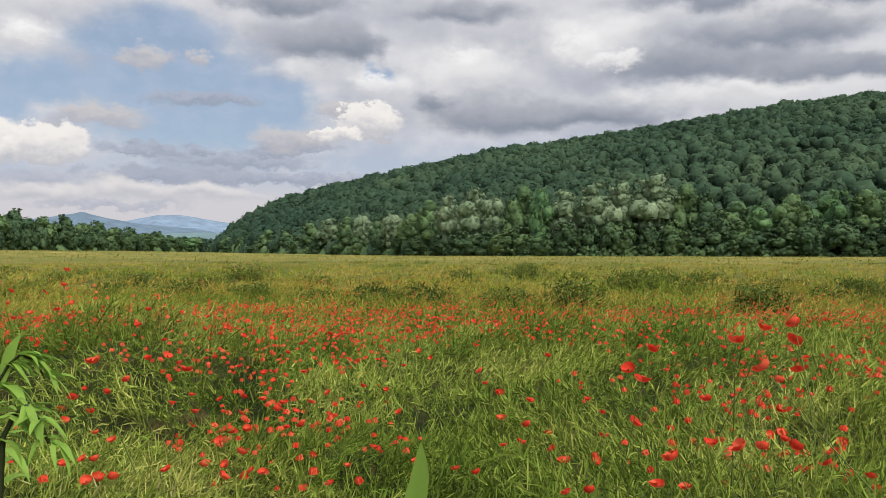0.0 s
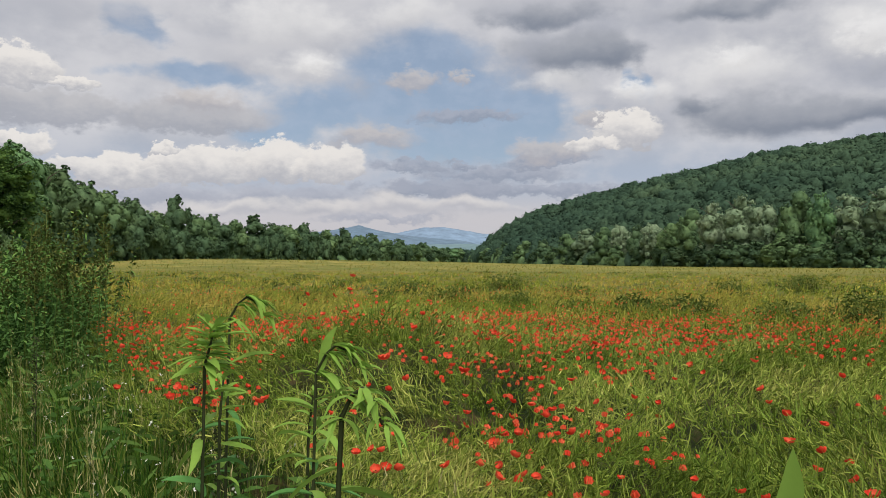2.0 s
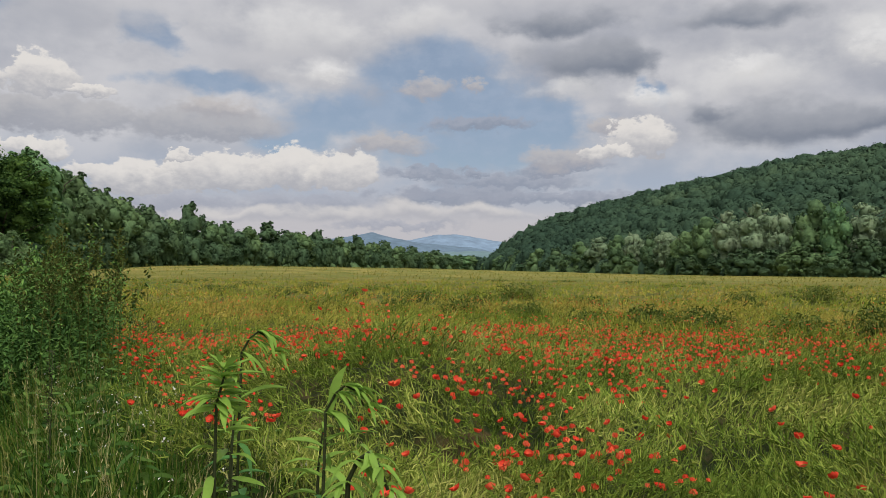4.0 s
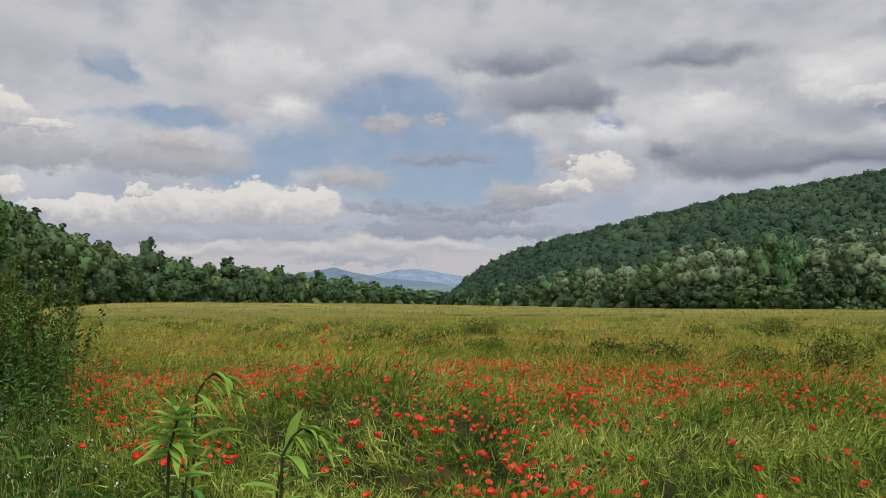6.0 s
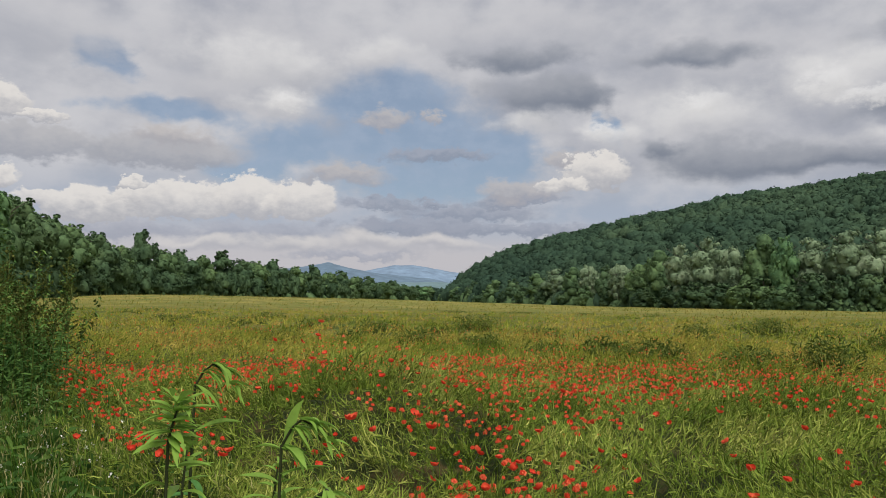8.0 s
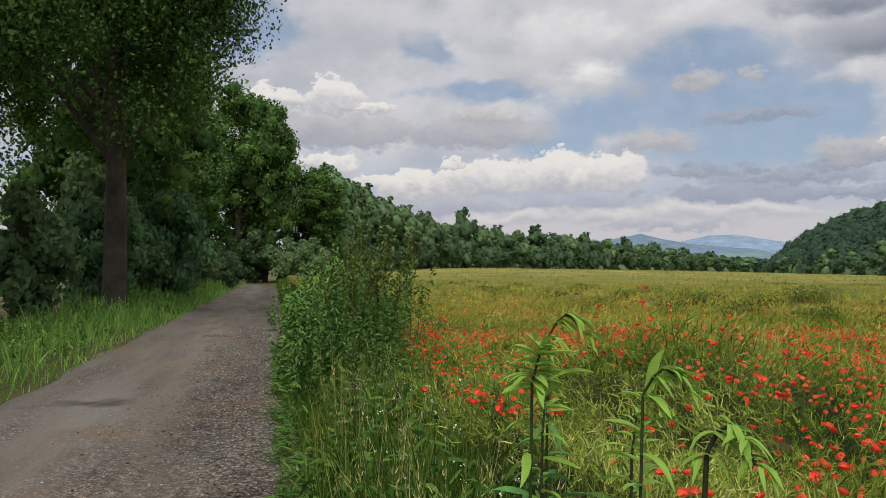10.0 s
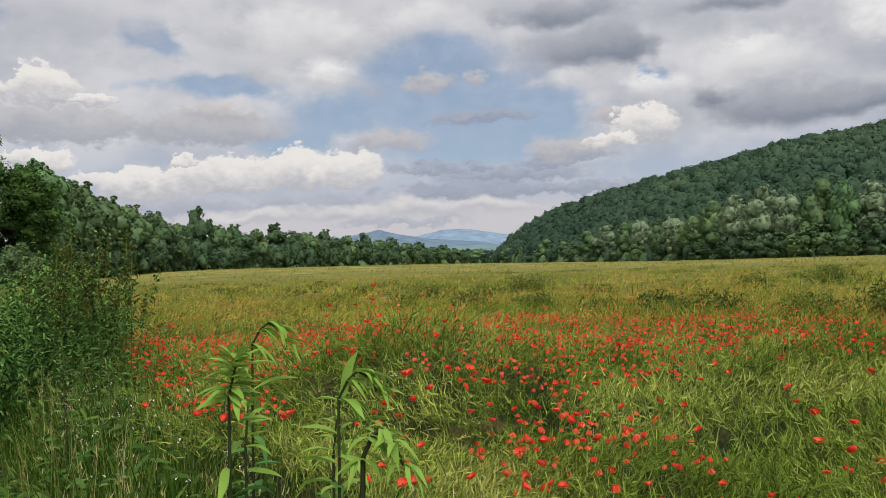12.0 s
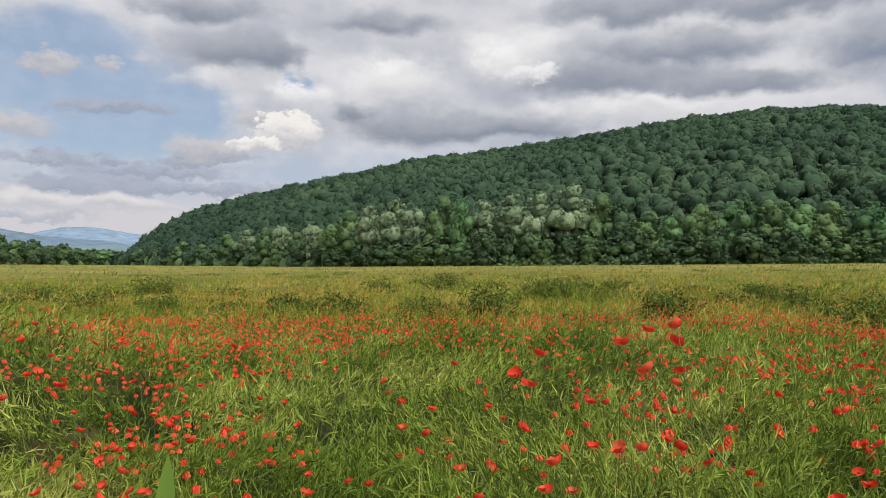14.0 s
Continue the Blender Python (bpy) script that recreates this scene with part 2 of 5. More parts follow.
# ---------------------------------------------------------------- materials
def plant_material(name, colours, rough=0.6, glow_through=0.25, per="island", broad=0.0, second_size=0.5, spread=0.25, gloss=0.08, bump=0.0, vary=1.0):
    """Leaves or stems: colours run over the islands (or objects) at random, with slow patches over the place."""
    mat = bpy.data.materials.new(name)
    mat.use_nodes = True
    tree = mat.node_tree
    tree.nodes.clear()
    node = link_nodes(tree)
    if per == "island":
        pick = node("ShaderNodeNewGeometry").outputs["Random Per Island"]
        pick = node("ShaderNodeMath", operation="MULTIPLY_ADD", inputs={0: pick, 1: vary, 2: 0.5 * (1 - vary)}).outputs[0]
    elif per == "object":
        pick = node("ShaderNodeObjectInfo").outputs["Random"]
    else:
        leafwise = node("ShaderNodeNewGeometry").outputs["Random Per Island"]
        whole = node("ShaderNodeObjectInfo").outputs["Random"]
        pick = node("ShaderNodeMath", operation="MULTIPLY_ADD", inputs={0: leafwise, 1: 0.22, 2: 0.2}).outputs[0]
        pick = node("ShaderNodeMath", operation="MULTIPLY_ADD", inputs={0: whole, 1: 0.35, 2: pick}).outputs[0]
    here = node("ShaderNodeNewGeometry").outputs["Position"]
    if broad:
        patch = node("ShaderNodeTexNoise", inputs={"Vector": here, "Scale": broad, "Detail": 4.0, "Roughness": 0.6}).outputs["Fac"]
        patch = node("ShaderNodeMapRange", inputs={0: patch, 1: 0.3, 2: 0.7, 3: -0.5, 4: 0.38}).outputs[0]
        pick = node("ShaderNodeMath", operation="ADD", use_clamp=True, inputs={0: pick, 1: patch}).outputs[0]
    ramp = node("ShaderNodeValToRGB", inputs={0: pick})
    stops = ramp.color_ramp.elements
    for n, c in enumerate(colours):
        stop = stops[n] if n < 2 else stops.new(0.5)
        stop.color = (*c, 1)
    for n, stop in enumerate(stops):
        stop.position = n / (len(colours) - 1)
    for n, c in enumerate(colours):
        stops[n].color = (*c, 1)
    colour = ramp.outputs[0]
    grain = node("ShaderNodeTexNoise", inputs={"Vector": here, "Scale": second_size, "Detail": 6.0, "Roughness": 0.65}).outputs["Fac"]
    grain = node("ShaderNodeMapRange", inputs={0: grain, 1: 0.25, 2: 0.75, 3: 1 - spread, 4: 1 + spread}).outputs[0]
    colour = node("ShaderNodeVectorMath", operation="SCALE", inputs={0: colour, "Scale": grain}).outputs[0]
    skin = node("ShaderNodeBsdfPrincipled", inputs={"Base Color": colour, "Roughness": rough, "Specular IOR Level": gloss})
    if bump:
        rug = node("ShaderNodeTexNoise", inputs={"Vector": here, "Scale": bump, "Detail": 5.0, "Roughness": 0.7}).outputs["Fac"]
        rug = node("ShaderNodeBump", inputs={"Height": rug, "Strength": 1.0, "Distance": 1.6 / bump})
        tree.links.new(rug.outputs[0], skin.inputs["Normal"])
    out = skin.outputs[0]
    if glow_through:
        thin = node("ShaderNodeBsdfTranslucent", inputs={"Color": colour})
        out = node("ShaderNodeMixShader", inputs={0: glow_through, 1: out, 2: thin.outputs[0]}).outputs[0]
    node("ShaderNodeOutputMaterial", inputs={0: out})
    return mat


def ground_material(name, dark, light, sizes=(0.3, 12.0), bump=0.4, rough=0.9, third=None, speckle=None):
    """Soil, gravel or a matted surface: stains, grains and a fine relief."""
    mat = bpy.data.materials.new(name)
    mat.use_nodes = True
    tree = mat.node_tree
    tree.nodes.clear()
    node = link_nodes(tree)
    here = node("ShaderNodeNewGeometry").outputs["Position"]

    def noise_at(scale, detail=6.0):
        return node("ShaderNodeTexNoise", inputs={"Vector": here, "Scale": scale, "Detail": detail, "Roughness": 0.62}).outputs["Fac"]

    def mix(f, a, b):
        m = node("ShaderNodeMix", data_type="RGBA", inputs={0: f})
        for k, v in ((6, a), (7, b)):
            if isinstance(v, bpy.types.NodeSocket):
                tree.links.new(v, m.inputs[k])
            else:
                m.inputs[k].default_value = (*v, 1)
        return m.outputs[2]

    stain = node("ShaderNodeMapRange", inputs={0: noise_at(sizes[0]), 1: 0.3, 2: 0.7}).outputs[0]
    grain = node("ShaderNodeMapRange", inputs={0: noise_at(sizes[1]), 1: 0.3, 2: 0.7}).outputs[0]
    colour = mix(stain, dark, light)
    if third:
        colour = mix(node("ShaderNodeMapRange", inputs={0: noise_at(sizes[0] * 2.7, 3.0), 1: 0.52, 2: 0.68}).outputs[0], colour, third)
    if speckle:
        cell = node("ShaderNodeTexVoronoi", inputs={"Vector": here, "Scale": speckle[0]})
        tone = node("ShaderNodeSeparateColor", inputs={0: cell.outputs["Color"]}).outputs[0]
        colour = node("ShaderNodeVectorMath", operation="SCALE", inputs={0: colour, "Scale": node("ShaderNodeMapRange", inputs={0: tone, 3: speckle[1], 4: speckle[2]}).outputs[0]}).outputs[0]
    colour = node("ShaderNodeVectorMath", operation="SCALE", inputs={0: colour, "Scale": node("ShaderNodeMapRange", inputs={0: grain, 3: 0.7, 4: 1.3}).outputs[0]}).outputs[0]
    relief = node("ShaderNodeBump", inputs={"Height": grain, "Strength": bump, "Distance": 0.03})
    skin = node("ShaderNodeBsdfPrincipled", inputs={"Base Color": colour, "Roughness": rough, "Specular IOR Level": 0.2, "Normal": relief.outputs[0]})
    node("ShaderNodeOutputMaterial", inputs={0: skin.outputs[0]})
    return mat


M_CROP = plant_material("rape_pods", glow_through=0.15, colours=[(0.060, 0.105, 0.013), (0.150, 0.225, 0.030), (0.285, 0.345, 0.064), (0.46, 0.46, 0.13)], broad=0.9, second_size=5.0, spread=0.5, vary=0.6)
M_STALK = plant_material("rape_stems", [(0.035, 0.062, 0.012), (0.075, 0.105, 0.022), (0.15, 0.16, 0.045)], glow_through=0.0, broad=1.0, second_size=6.0)
M_CROP_MID = plant_material("rape_pods_further", [(0.115, 0.180, 0.022), (0.230, 0.280, 0.038), (0.42, 0.35, 0.075), (0.52, 0.335, 0.10)], broad=0.35, second_size=2.0, spread=0.42, vary=0.35)
M_CROP_FAR = plant_material("ripening_rape", [(0.1260, 0.1680, 0.0252), (0.2520, 0.2268, 0.0462), (0.3528, 0.2856, 0.0756)], broad=0.12, second_size=0.3)
def crop_floor_material():
    """The matted mass of the crop: darkened near the viewpoint by shade painted between stems, paler and riper further
    off, in patches.
    """
    mat = bpy.data.materials.new("matted_crop_and_shade")
    mat.use_nodes = True
    tree = mat.node_tree
    tree.nodes.clear()
    node = link_nodes(tree)
    here = node("ShaderNodeNewGeometry").outputs["Position"]

    def noise_at(scale, detail=5.0):
        return node("ShaderNodeTexNoise", inputs={"Vector": here, "Scale": scale, "Detail": detail, "Roughness": 0.62}).outputs["Fac"]

    def span(value, a, b, lo=0.0, hi=1.0):
        return node("ShaderNodeMapRange", inputs={0: value, 1: a, 2: b, 3: lo, 4: hi}).outputs[0]

    def mix(f, a, b):
        m = node("ShaderNodeMix", data_type="RGBA", inputs={0: f})
        for k, v in ((6, a), (7, b)):
            if isinstance(v, bpy.types.NodeSocket):
                tree.links.new(v, m.inputs[k])
            else:
                m.inputs[k].default_value = (*v, 1)
        return m.outputs[2]

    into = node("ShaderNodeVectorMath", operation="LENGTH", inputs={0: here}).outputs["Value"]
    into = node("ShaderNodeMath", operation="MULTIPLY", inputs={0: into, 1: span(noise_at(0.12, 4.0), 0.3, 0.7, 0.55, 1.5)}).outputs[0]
    # near-black greens carry the shade in the gaps between stalks
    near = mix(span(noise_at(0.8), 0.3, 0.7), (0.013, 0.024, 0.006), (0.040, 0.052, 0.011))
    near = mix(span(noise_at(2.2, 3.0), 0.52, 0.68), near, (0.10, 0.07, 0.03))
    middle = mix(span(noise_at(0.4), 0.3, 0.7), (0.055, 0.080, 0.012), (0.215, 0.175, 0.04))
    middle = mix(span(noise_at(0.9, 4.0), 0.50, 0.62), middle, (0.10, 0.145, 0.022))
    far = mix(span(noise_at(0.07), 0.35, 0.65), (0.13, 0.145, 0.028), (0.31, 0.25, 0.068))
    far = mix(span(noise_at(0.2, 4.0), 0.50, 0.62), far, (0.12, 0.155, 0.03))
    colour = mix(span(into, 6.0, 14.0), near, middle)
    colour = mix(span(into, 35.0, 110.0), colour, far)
    grain = node("ShaderNodeMath", operation="ADD", inputs={0: noise_at(13.0), 1: noise_at(3.0)}).outputs[0]
    colour = node("ShaderNodeVectorMath", operation="SCALE", inputs={0: colour, "Scale": span(grain, 0.7, 1.3, 0.55, 1.4)}).outputs[0]
    relief = node("ShaderNodeBump", inputs={"Height": grain, "Strength": 1.0, "Distance": 0.05})
    skin = node("ShaderNodeBsdfPrincipled", inputs={"Base Color": colour, "Roughness": 0.9, "Specular IOR Level": 0.15, "Normal": relief.outputs[0]})
    node("ShaderNodeOutputMaterial", inputs={0: skin.outputs[0]})
    return mat


M_UNDER = crop_floor_material()
M_SOIL = ground_material("soil_with_weeds", (0.06, 0.075, 0.02), (0.12, 0.10, 0.045), sizes=(0.2, 9.0), bump=0.8)
def gravel_material():
    """Rolled gravel: brown-grey and worn smooth in the ruts, loose pale and dark grains towards the field, damp stains."""
    mat = bpy.data.materials.new("grey_gravel")
    mat.use_nodes = True
    tree = mat.node_tree
    tree.nodes.clear()
    node = link_nodes(tree)
    here = node("ShaderNodeNewGeometry").outputs["Position"]
    across = node("ShaderNodeVectorMath", operation="DOT_PRODUCT", inputs={0: here, 1: tuple(SIDE)}).outputs["Value"]
    along_it = node("ShaderNodeVectorMath", operation="DOT_PRODUCT", inputs={0: here, 1: tuple(AHEAD)}).outputs["Value"]
    lane = node("ShaderNodeCombineXYZ", inputs={0: across, 1: node("ShaderNodeMath", operation="MULTIPLY", inputs={0: along_it, 1: 0.16}).outputs[0], 2: 0.0}).outputs[0]

    def noise_at(scale, detail=5.0, at=here):
        return node("ShaderNodeTexNoise", inputs={"Vector": at, "Scale": scale, "Detail": detail, "Roughness": 0.6}).outputs["Fac"]

    def span(value, a, b, lo=0.0, hi=1.0):
        return node("ShaderNodeMapRange", inputs={0: value, 1: a, 2: b, 3: lo, 4: hi}).outputs[0]

    def mix(f, a, b):
        m = node("ShaderNodeMix", data_type="RGBA", inputs={0: f})
        for k, v in ((6, a), (7, b)):
            if isinstance(v, bpy.types.NodeSocket):
                tree.links.new(v, m.inputs[k])
            else:
                m.inputs[k].default_value = (*v, 1)
        return m.outputs[2]

    def times(a, b):
        return node("ShaderNodeMath", operation="MULTIPLY", inputs={0: a, 1: b}).outputs[0]

    colour = mix(span(noise_at(1.1, 4.0, lane), 0.35, 0.65), (0.150, 0.128, 0.108), (0.235, 0.212, 0.188))
    colour = mix(span(noise_at(0.55), 0.50, 0.68), colour, (0.205, 0.155, 0.115))
    colour = mix(span(noise_at(0.9, 3.0), 0.60, 0.72), colour, (0.095, 0.084, 0.074))
    # loose grains lie thickest beside the field and on the crown between the ruts
    loose = node("ShaderNodeMath", operation="ADD", inputs={0: span(across, -1.5, -0.3), 1: span(noise_at(1.6, 3.0, lane), 0.45, 0.7, 0.0, 0.8)}).outputs[0]
    loose = span(loose, 0.1, 1.0, 0.15, 1.0)
    tone = None
    for scale, lo, hi in ((26.0, 0.45, 1.7), (62.0, 0.4, 1.75)):
        cell = node("ShaderNodeTexVoronoi", inputs={"Vector": here, "Scale": scale})
        shade = span(node("ShaderNodeSeparateColor", inputs={0: cell.outputs["Color"]}).outputs[0], 0.0, 1.0, lo, hi)
        rim = span(cell.outputs["Distance"], 0.25, 0.6, 1.0, 0.55)
        one = times(shade, rim)
        tone = one if tone is None else times(tone, one)
        height = cell.outputs["Distance"]
    tone = node("ShaderNodeMix", inputs={0: loose, 2: 0.82, 3: tone}).outputs[0]
    colour = node("ShaderNodeVectorMath", operation="SCALE", inputs={0: colour, "Scale": tone}).outputs[0]
    fine = span(noise_at(120.0, 3.0), 0.3, 0.7, 0.82, 1.18)
    colour = node("ShaderNodeVectorMath", operation="SCALE", inputs={0: colour, "Scale": fine}).outputs[0]
    relief = node("ShaderNodeBump", inputs={"Height": height, "Strength": times(loose, 0.7), "Distance": 0.012}, )
    relief.invert = True
    skin = node("ShaderNodeBsdfPrincipled", inputs={"Base Color": colour, "Roughness": 0.9, "Specular IOR Level": 0.2, "Normal": relief.outputs[0]})
    node("ShaderNodeOutputMaterial", inputs={0: skin.outputs[0]})
    return mat


M_GRAVEL = gravel_material()
M_STONE = plant_material("loose_stone", [(0.07, 0.062, 0.055), (0.19, 0.17, 0.15), (0.34, 0.32, 0.29)], rough=0.85, glow_through=0.0, second_size=40.0)
M_GRASS = plant_material("verge_grass", [(0.020, 0.058, 0.008), (0.048, 0.115, 0.014), (0.095, 0.170, 0.022), (0.20, 0.21, 0.055)], broad=0.8, second_size=2.0)
M_STRAW = plant_material("grass_in_seed", [(0.20, 0.23, 0.06), (0.34, 0.33, 0.12), (0.48, 0.43, 0.22)], second_size=4.0)
M_CLUMP = plant_material("weed_clump_leaves", [(0.045, 0.075, 0.015), (0.095, 0.140, 0.027), (0.185, 0.220, 0.048)], broad=1.2, second_size=4.0, spread=0.3)
# bank nettles and grass: leaf colour brightened to offset the trees' shade
M_NETTLE_BRIGHT = plant_material("brightened_nettle_leaves", [(0.1215, 0.2430, 0.0540), (0.2025, 0.3645, 0.0743), (0.3105, 0.4725, 0.1080)], broad=0.5, second_size=3.0)
M_HERB = plant_material("herb_leaves", [(0.040, 0.095, 0.022), (0.078, 0.165, 0.034), (0.150, 0.250, 0.055)], second_size=3.0)
M_BUSH = plant_material("nettle_bush_leaves", [(0.055, 0.130, 0.034), (0.115, 0.230, 0.055), (0.205, 0.345, 0.082)], broad=0.9, second_size=4.0, vary=0.7)
M_WEED_LEAF = plant_material("bright_weed_leaf", [(0.17, 0.31, 0.048), (0.28, 0.44, 0.085)], rough=0.45, glow_through=0.35, second_size=14.0)
M_WEED_LOW = plant_material("dull_weed_leaf", [(0.0780, 0.2210, 0.0650), (0.1300, 0.2990, 0.0780)], rough=0.5, glow_through=0.3, second_size=14.0)
M_WEED_STEM = plant_material("dark_weed_stem", [(0.025, 0.035, 0.015), (0.05, 0.06, 0.025)], glow_through=0.0, second_size=20.0)
M_DARKWEED = plant_material("dark_dock_stems", [(0.035, 0.055, 0.014), (0.075, 0.10, 0.022), (0.13, 0.14, 0.035)], second_size=4.0, glow_through=0.1)
M_PETAL = plant_material("poppy_petal", [(0.66, 0.045, 0.024), (0.80, 0.075, 0.038), (0.86, 0.15, 0.075)], rough=0.5, glow_through=0.4, per="object", second_size=60.0, spread=0.22)
M_PETAL_FAR = plant_material("poppy_petals_further", [(0.66, 0.055, 0.026), (0.80, 0.11, 0.05), (0.82, 0.22, 0.10)], rough=0.5, glow_through=0.4, second_size=6.0)
M_HEART = plant_material("poppy_heart", [(0.01, 0.008, 0.01), (0.03, 0.03, 0.02)], glow_through=0.0, second_size=60.0)
M_POPPY_STEM = plant_material("poppy_stem", [(0.07, 0.11, 0.03), (0.13, 0.17, 0.05)], glow_through=0.0, second_size=30.0)
M_WHITE = plant_material("white_blossom", [(0.70, 0.72, 0.60), (0.82, 0.82, 0.76)], second_size=20.0)
M_LITTER = ground_material("leafy_slope", (0.028, 0.05, 0.028), (0.05, 0.08, 0.045), sizes=(0.05, 0.5), bump=0.5)
M_BARK = ground_material("bark", (0.045, 0.038, 0.03), (0.11, 0.095, 0.075), sizes=(1.2, 18.0), bump=1.0)
# tree greens pushed towards blue: distance haze mixed into the leaf colours
M_LEAF_DARK = plant_material("dark_tree_leaves", [(0.0648, 0.1166, 0.0648), (0.0985, 0.1633, 0.0829), (0.1361, 0.2074, 0.0959)], per="crown", broad=0.25, second_size=1.6, spread=0.35, gloss=0.0, glow_through=0.3, bump=0.0)
M_LEAF_MID = plant_material("tree_leaves", [(0.0930, 0.1600, 0.0786), (0.1357, 0.2172, 0.0974), (0.1887, 0.2787, 0.1143)], per="crown", broad=0.25, second_size=1.6, spread=0.35, gloss=0.0, glow_through=0.3, bump=0.0)
M_LEAF_PALE = plant_material("silvery_willow_leaves", [(0.1538, 0.2270, 0.1356), (0.2346, 0.3180, 0.1913), (0.3298, 0.4088, 0.2631)], per="crown", broad=0.3, second_size=1.6, spread=0.35, gloss=0.0, glow_through=0.3, bump=0.0)
M_LEAF_FRESH = plant_material("fresh_green_leaves", [(0.0907, 0.1845, 0.0956), (0.1473, 0.2635, 0.1169), (0.2041, 0.3426, 0.1488)], per="crown", broad=0.3, second_size=1.6, spread=0.35, gloss=0.0, glow_through=0.3, bump=0.0)
# path trees: greens darkened to paint in the shade of their backlit side
M_LEAF_SHADED = plant_material("shade_darkened_leaves", [(0.036, 0.080, 0.025), (0.072, 0.140, 0.036), (0.125, 0.215, 0.052)], broad=0.3, second_size=2.0, gloss=0.05)
# the wood's green is tinted bluish, with the hill's slight haze in it
M_HILL = plant_material("hill_wood", [(0.0336, 0.0627, 0.0426), (0.0504, 0.0874, 0.0538), (0.0762, 0.1187, 0.0650)], per="island", vary=0.35, broad=0.012, second_size=0.7, spread=0.4, gloss=0.0, glow_through=0.12, bump=0.0)


# ---------------------------------------------------------------- mesh helpers
rng = np.random.default_rng(7)


def quick_mesh(name, verts, quads=None, tris=None, material=None, smooth_faces=False):
    """A mesh from arrays of vertices, four-cornered and three-cornered faces."""
    me = bpy.data.meshes.new(name)
    verts = np.asarray(verts, np.float32).reshape(-1, 3)
    quads = np.zeros((0, 4), np.int32) if quads is None else np.asarray(quads, np.int32).reshape(-1, 4)
    tris = np.zeros((0, 3), np.int32) if tris is None else np.asarray(tris, np.int32).reshape(-1, 3)
    me.vertices.add(len(verts))
    me.vertices.foreach_set("co", verts.ravel())
    loops = np.concatenate([quads.ravel(), tris.ravel()])
    me.loops.add(len(loops))
    me.loops.foreach_set("vertex_index", loops)
    me.polygons.add(len(quads) + len(tris))
    starts = np.concatenate([np.arange(len(quads)) * 4, len(quads) * 4 + np.arange(len(tris)) * 3])
    me.polygons.foreach_set("loop_start", starts.astype(np.int32))
    if smooth_faces:
        me.polygons.foreach_set("use_smooth", np.ones(len(quads) + len(tris), bool))
    me.update(calc_edges=True)
    if material:
        me.materials.append(material)
    return me


class Soup:
    """Collects vertices and faces of many pieces for one mesh."""

    def __init__(self):
        self.v, self.q, self.t, self.n = [], [], [], 0

    def add(self, verts, quads=None, tris=None):
        verts = np.asarray(verts, np.float32).reshape(-1, 3)
        self.v.append(verts)
        if quads is not None and len(quads):
            self.q.append(np.asarray(quads, np.int64).reshape(-1, 4) + self.n)
        if tris is not None and len(tris):
            self.t.append(np.asarray(tris, np.int64).reshape(-1, 3) + self.n)
        self.n += len(verts)

    def mesh(self, name, material, smooth_faces=False):
        return quick_mesh(name, np.concatenate(self.v), np.concatenate(self.q) if self.q else None,
                          np.concatenate(self.t) if self.t else None, material, smooth_faces)


def unit(v):
    return v / np.maximum(np.linalg.norm(v, axis=-1, keepdims=True), 1e-9)


def blades(soup, base, way, length, width, droop, segments=3, belly=False, roll=None):
    """Ribbons that taper to a point: base and way (N, 3), length, width and droop (N). droop bends them down along their way."""
    n = len(base)
    way = unit(way)
    flat = roll if roll is not None else rng.normal(size=(n, 3)) * (1, 1, 0.35)
    side = unit(np.cross(way, flat))
    us = np.linspace(0, 1, segments + 1)
    rows = []
    for u in us:
        at = base + way * (length * u)[:, None]
        at[:, 2] -= droop * length * u * u
        if u < 1:
            w = width * ((0.25 + 1.5 * np.sin(np.pi * (0.12 + 0.88 * u)) * 0.5) if belly else (1 - 0.5 * u * u))
            rows += [at - side * w[:, None] / 2, at + side * w[:, None] / 2]
        else:
            rows.append(at)
    verts = np.stack(rows, 1)
    per = verts.shape[1]
    start = np.arange(n)[:, None] * per
    quads = [start + np.array([[2 * k, 2 * k + 1, 2 * k + 3, 2 * k + 2]]) for k in range(segments - 1)]
    tris = start + np.array([[per - 3, per - 2, per - 1]])
    soup.add(verts, np.concatenate(quads) if quads else None, tris)


def cards(soup, centre, normal, size, long=1.5):
    """Leaf-shaped diamonds, slightly folded, at centre, facing normal."""
    n = len(centre)
    normal = unit(normal)
    a = unit(np.cross(normal, rng.normal(size=(n, 3))))
    b = np.cross(normal, a)
    s = np.asarray(size)[:, None]
    bend = normal * s * 0.18
    verts = np.stack([centre - a * s * long / 2 - bend, centre + b * s / 2, centre + a * s * long / 2 - bend, centre - b * s / 2], 1)
    soup.add(verts, np.arange(n * 4).reshape(-1, 4))


def tube(soup, points, radii, sides=6):
    """A tapered tube through points."""
    points = np.asarray(points, float)
    rows = []
    for k, p in enumerate(points):
        d = unit(points[min(k + 1, len(points) - 1)] - points[max(k - 1, 0)])
        a = unit(np.cross(d, (0.31, 0.95, 0.1)))
        b = np.cross(d, a)
        ang = np.linspace(0, 2 * np.pi, sides, endpoint=False)
        rows.append(p + radii[k] * (np.cos(ang)[:, None] * a + np.sin(ang)[:, None] * b))
    verts = np.concatenate(rows)
    quads = [(k * sides + j, k * sides + (j + 1) % sides, (k + 1) * sides + (j + 1) % sides, (k + 1) * sides + j)
             for k in range(len(points) - 1) for j in range(sides)]
    soup.add(verts, quads, [((len(points) - 1) * sides, (len(points) - 1) * sides + j, (len(points) - 1) * sides + j + 1) for j in range(1, sides - 1)])


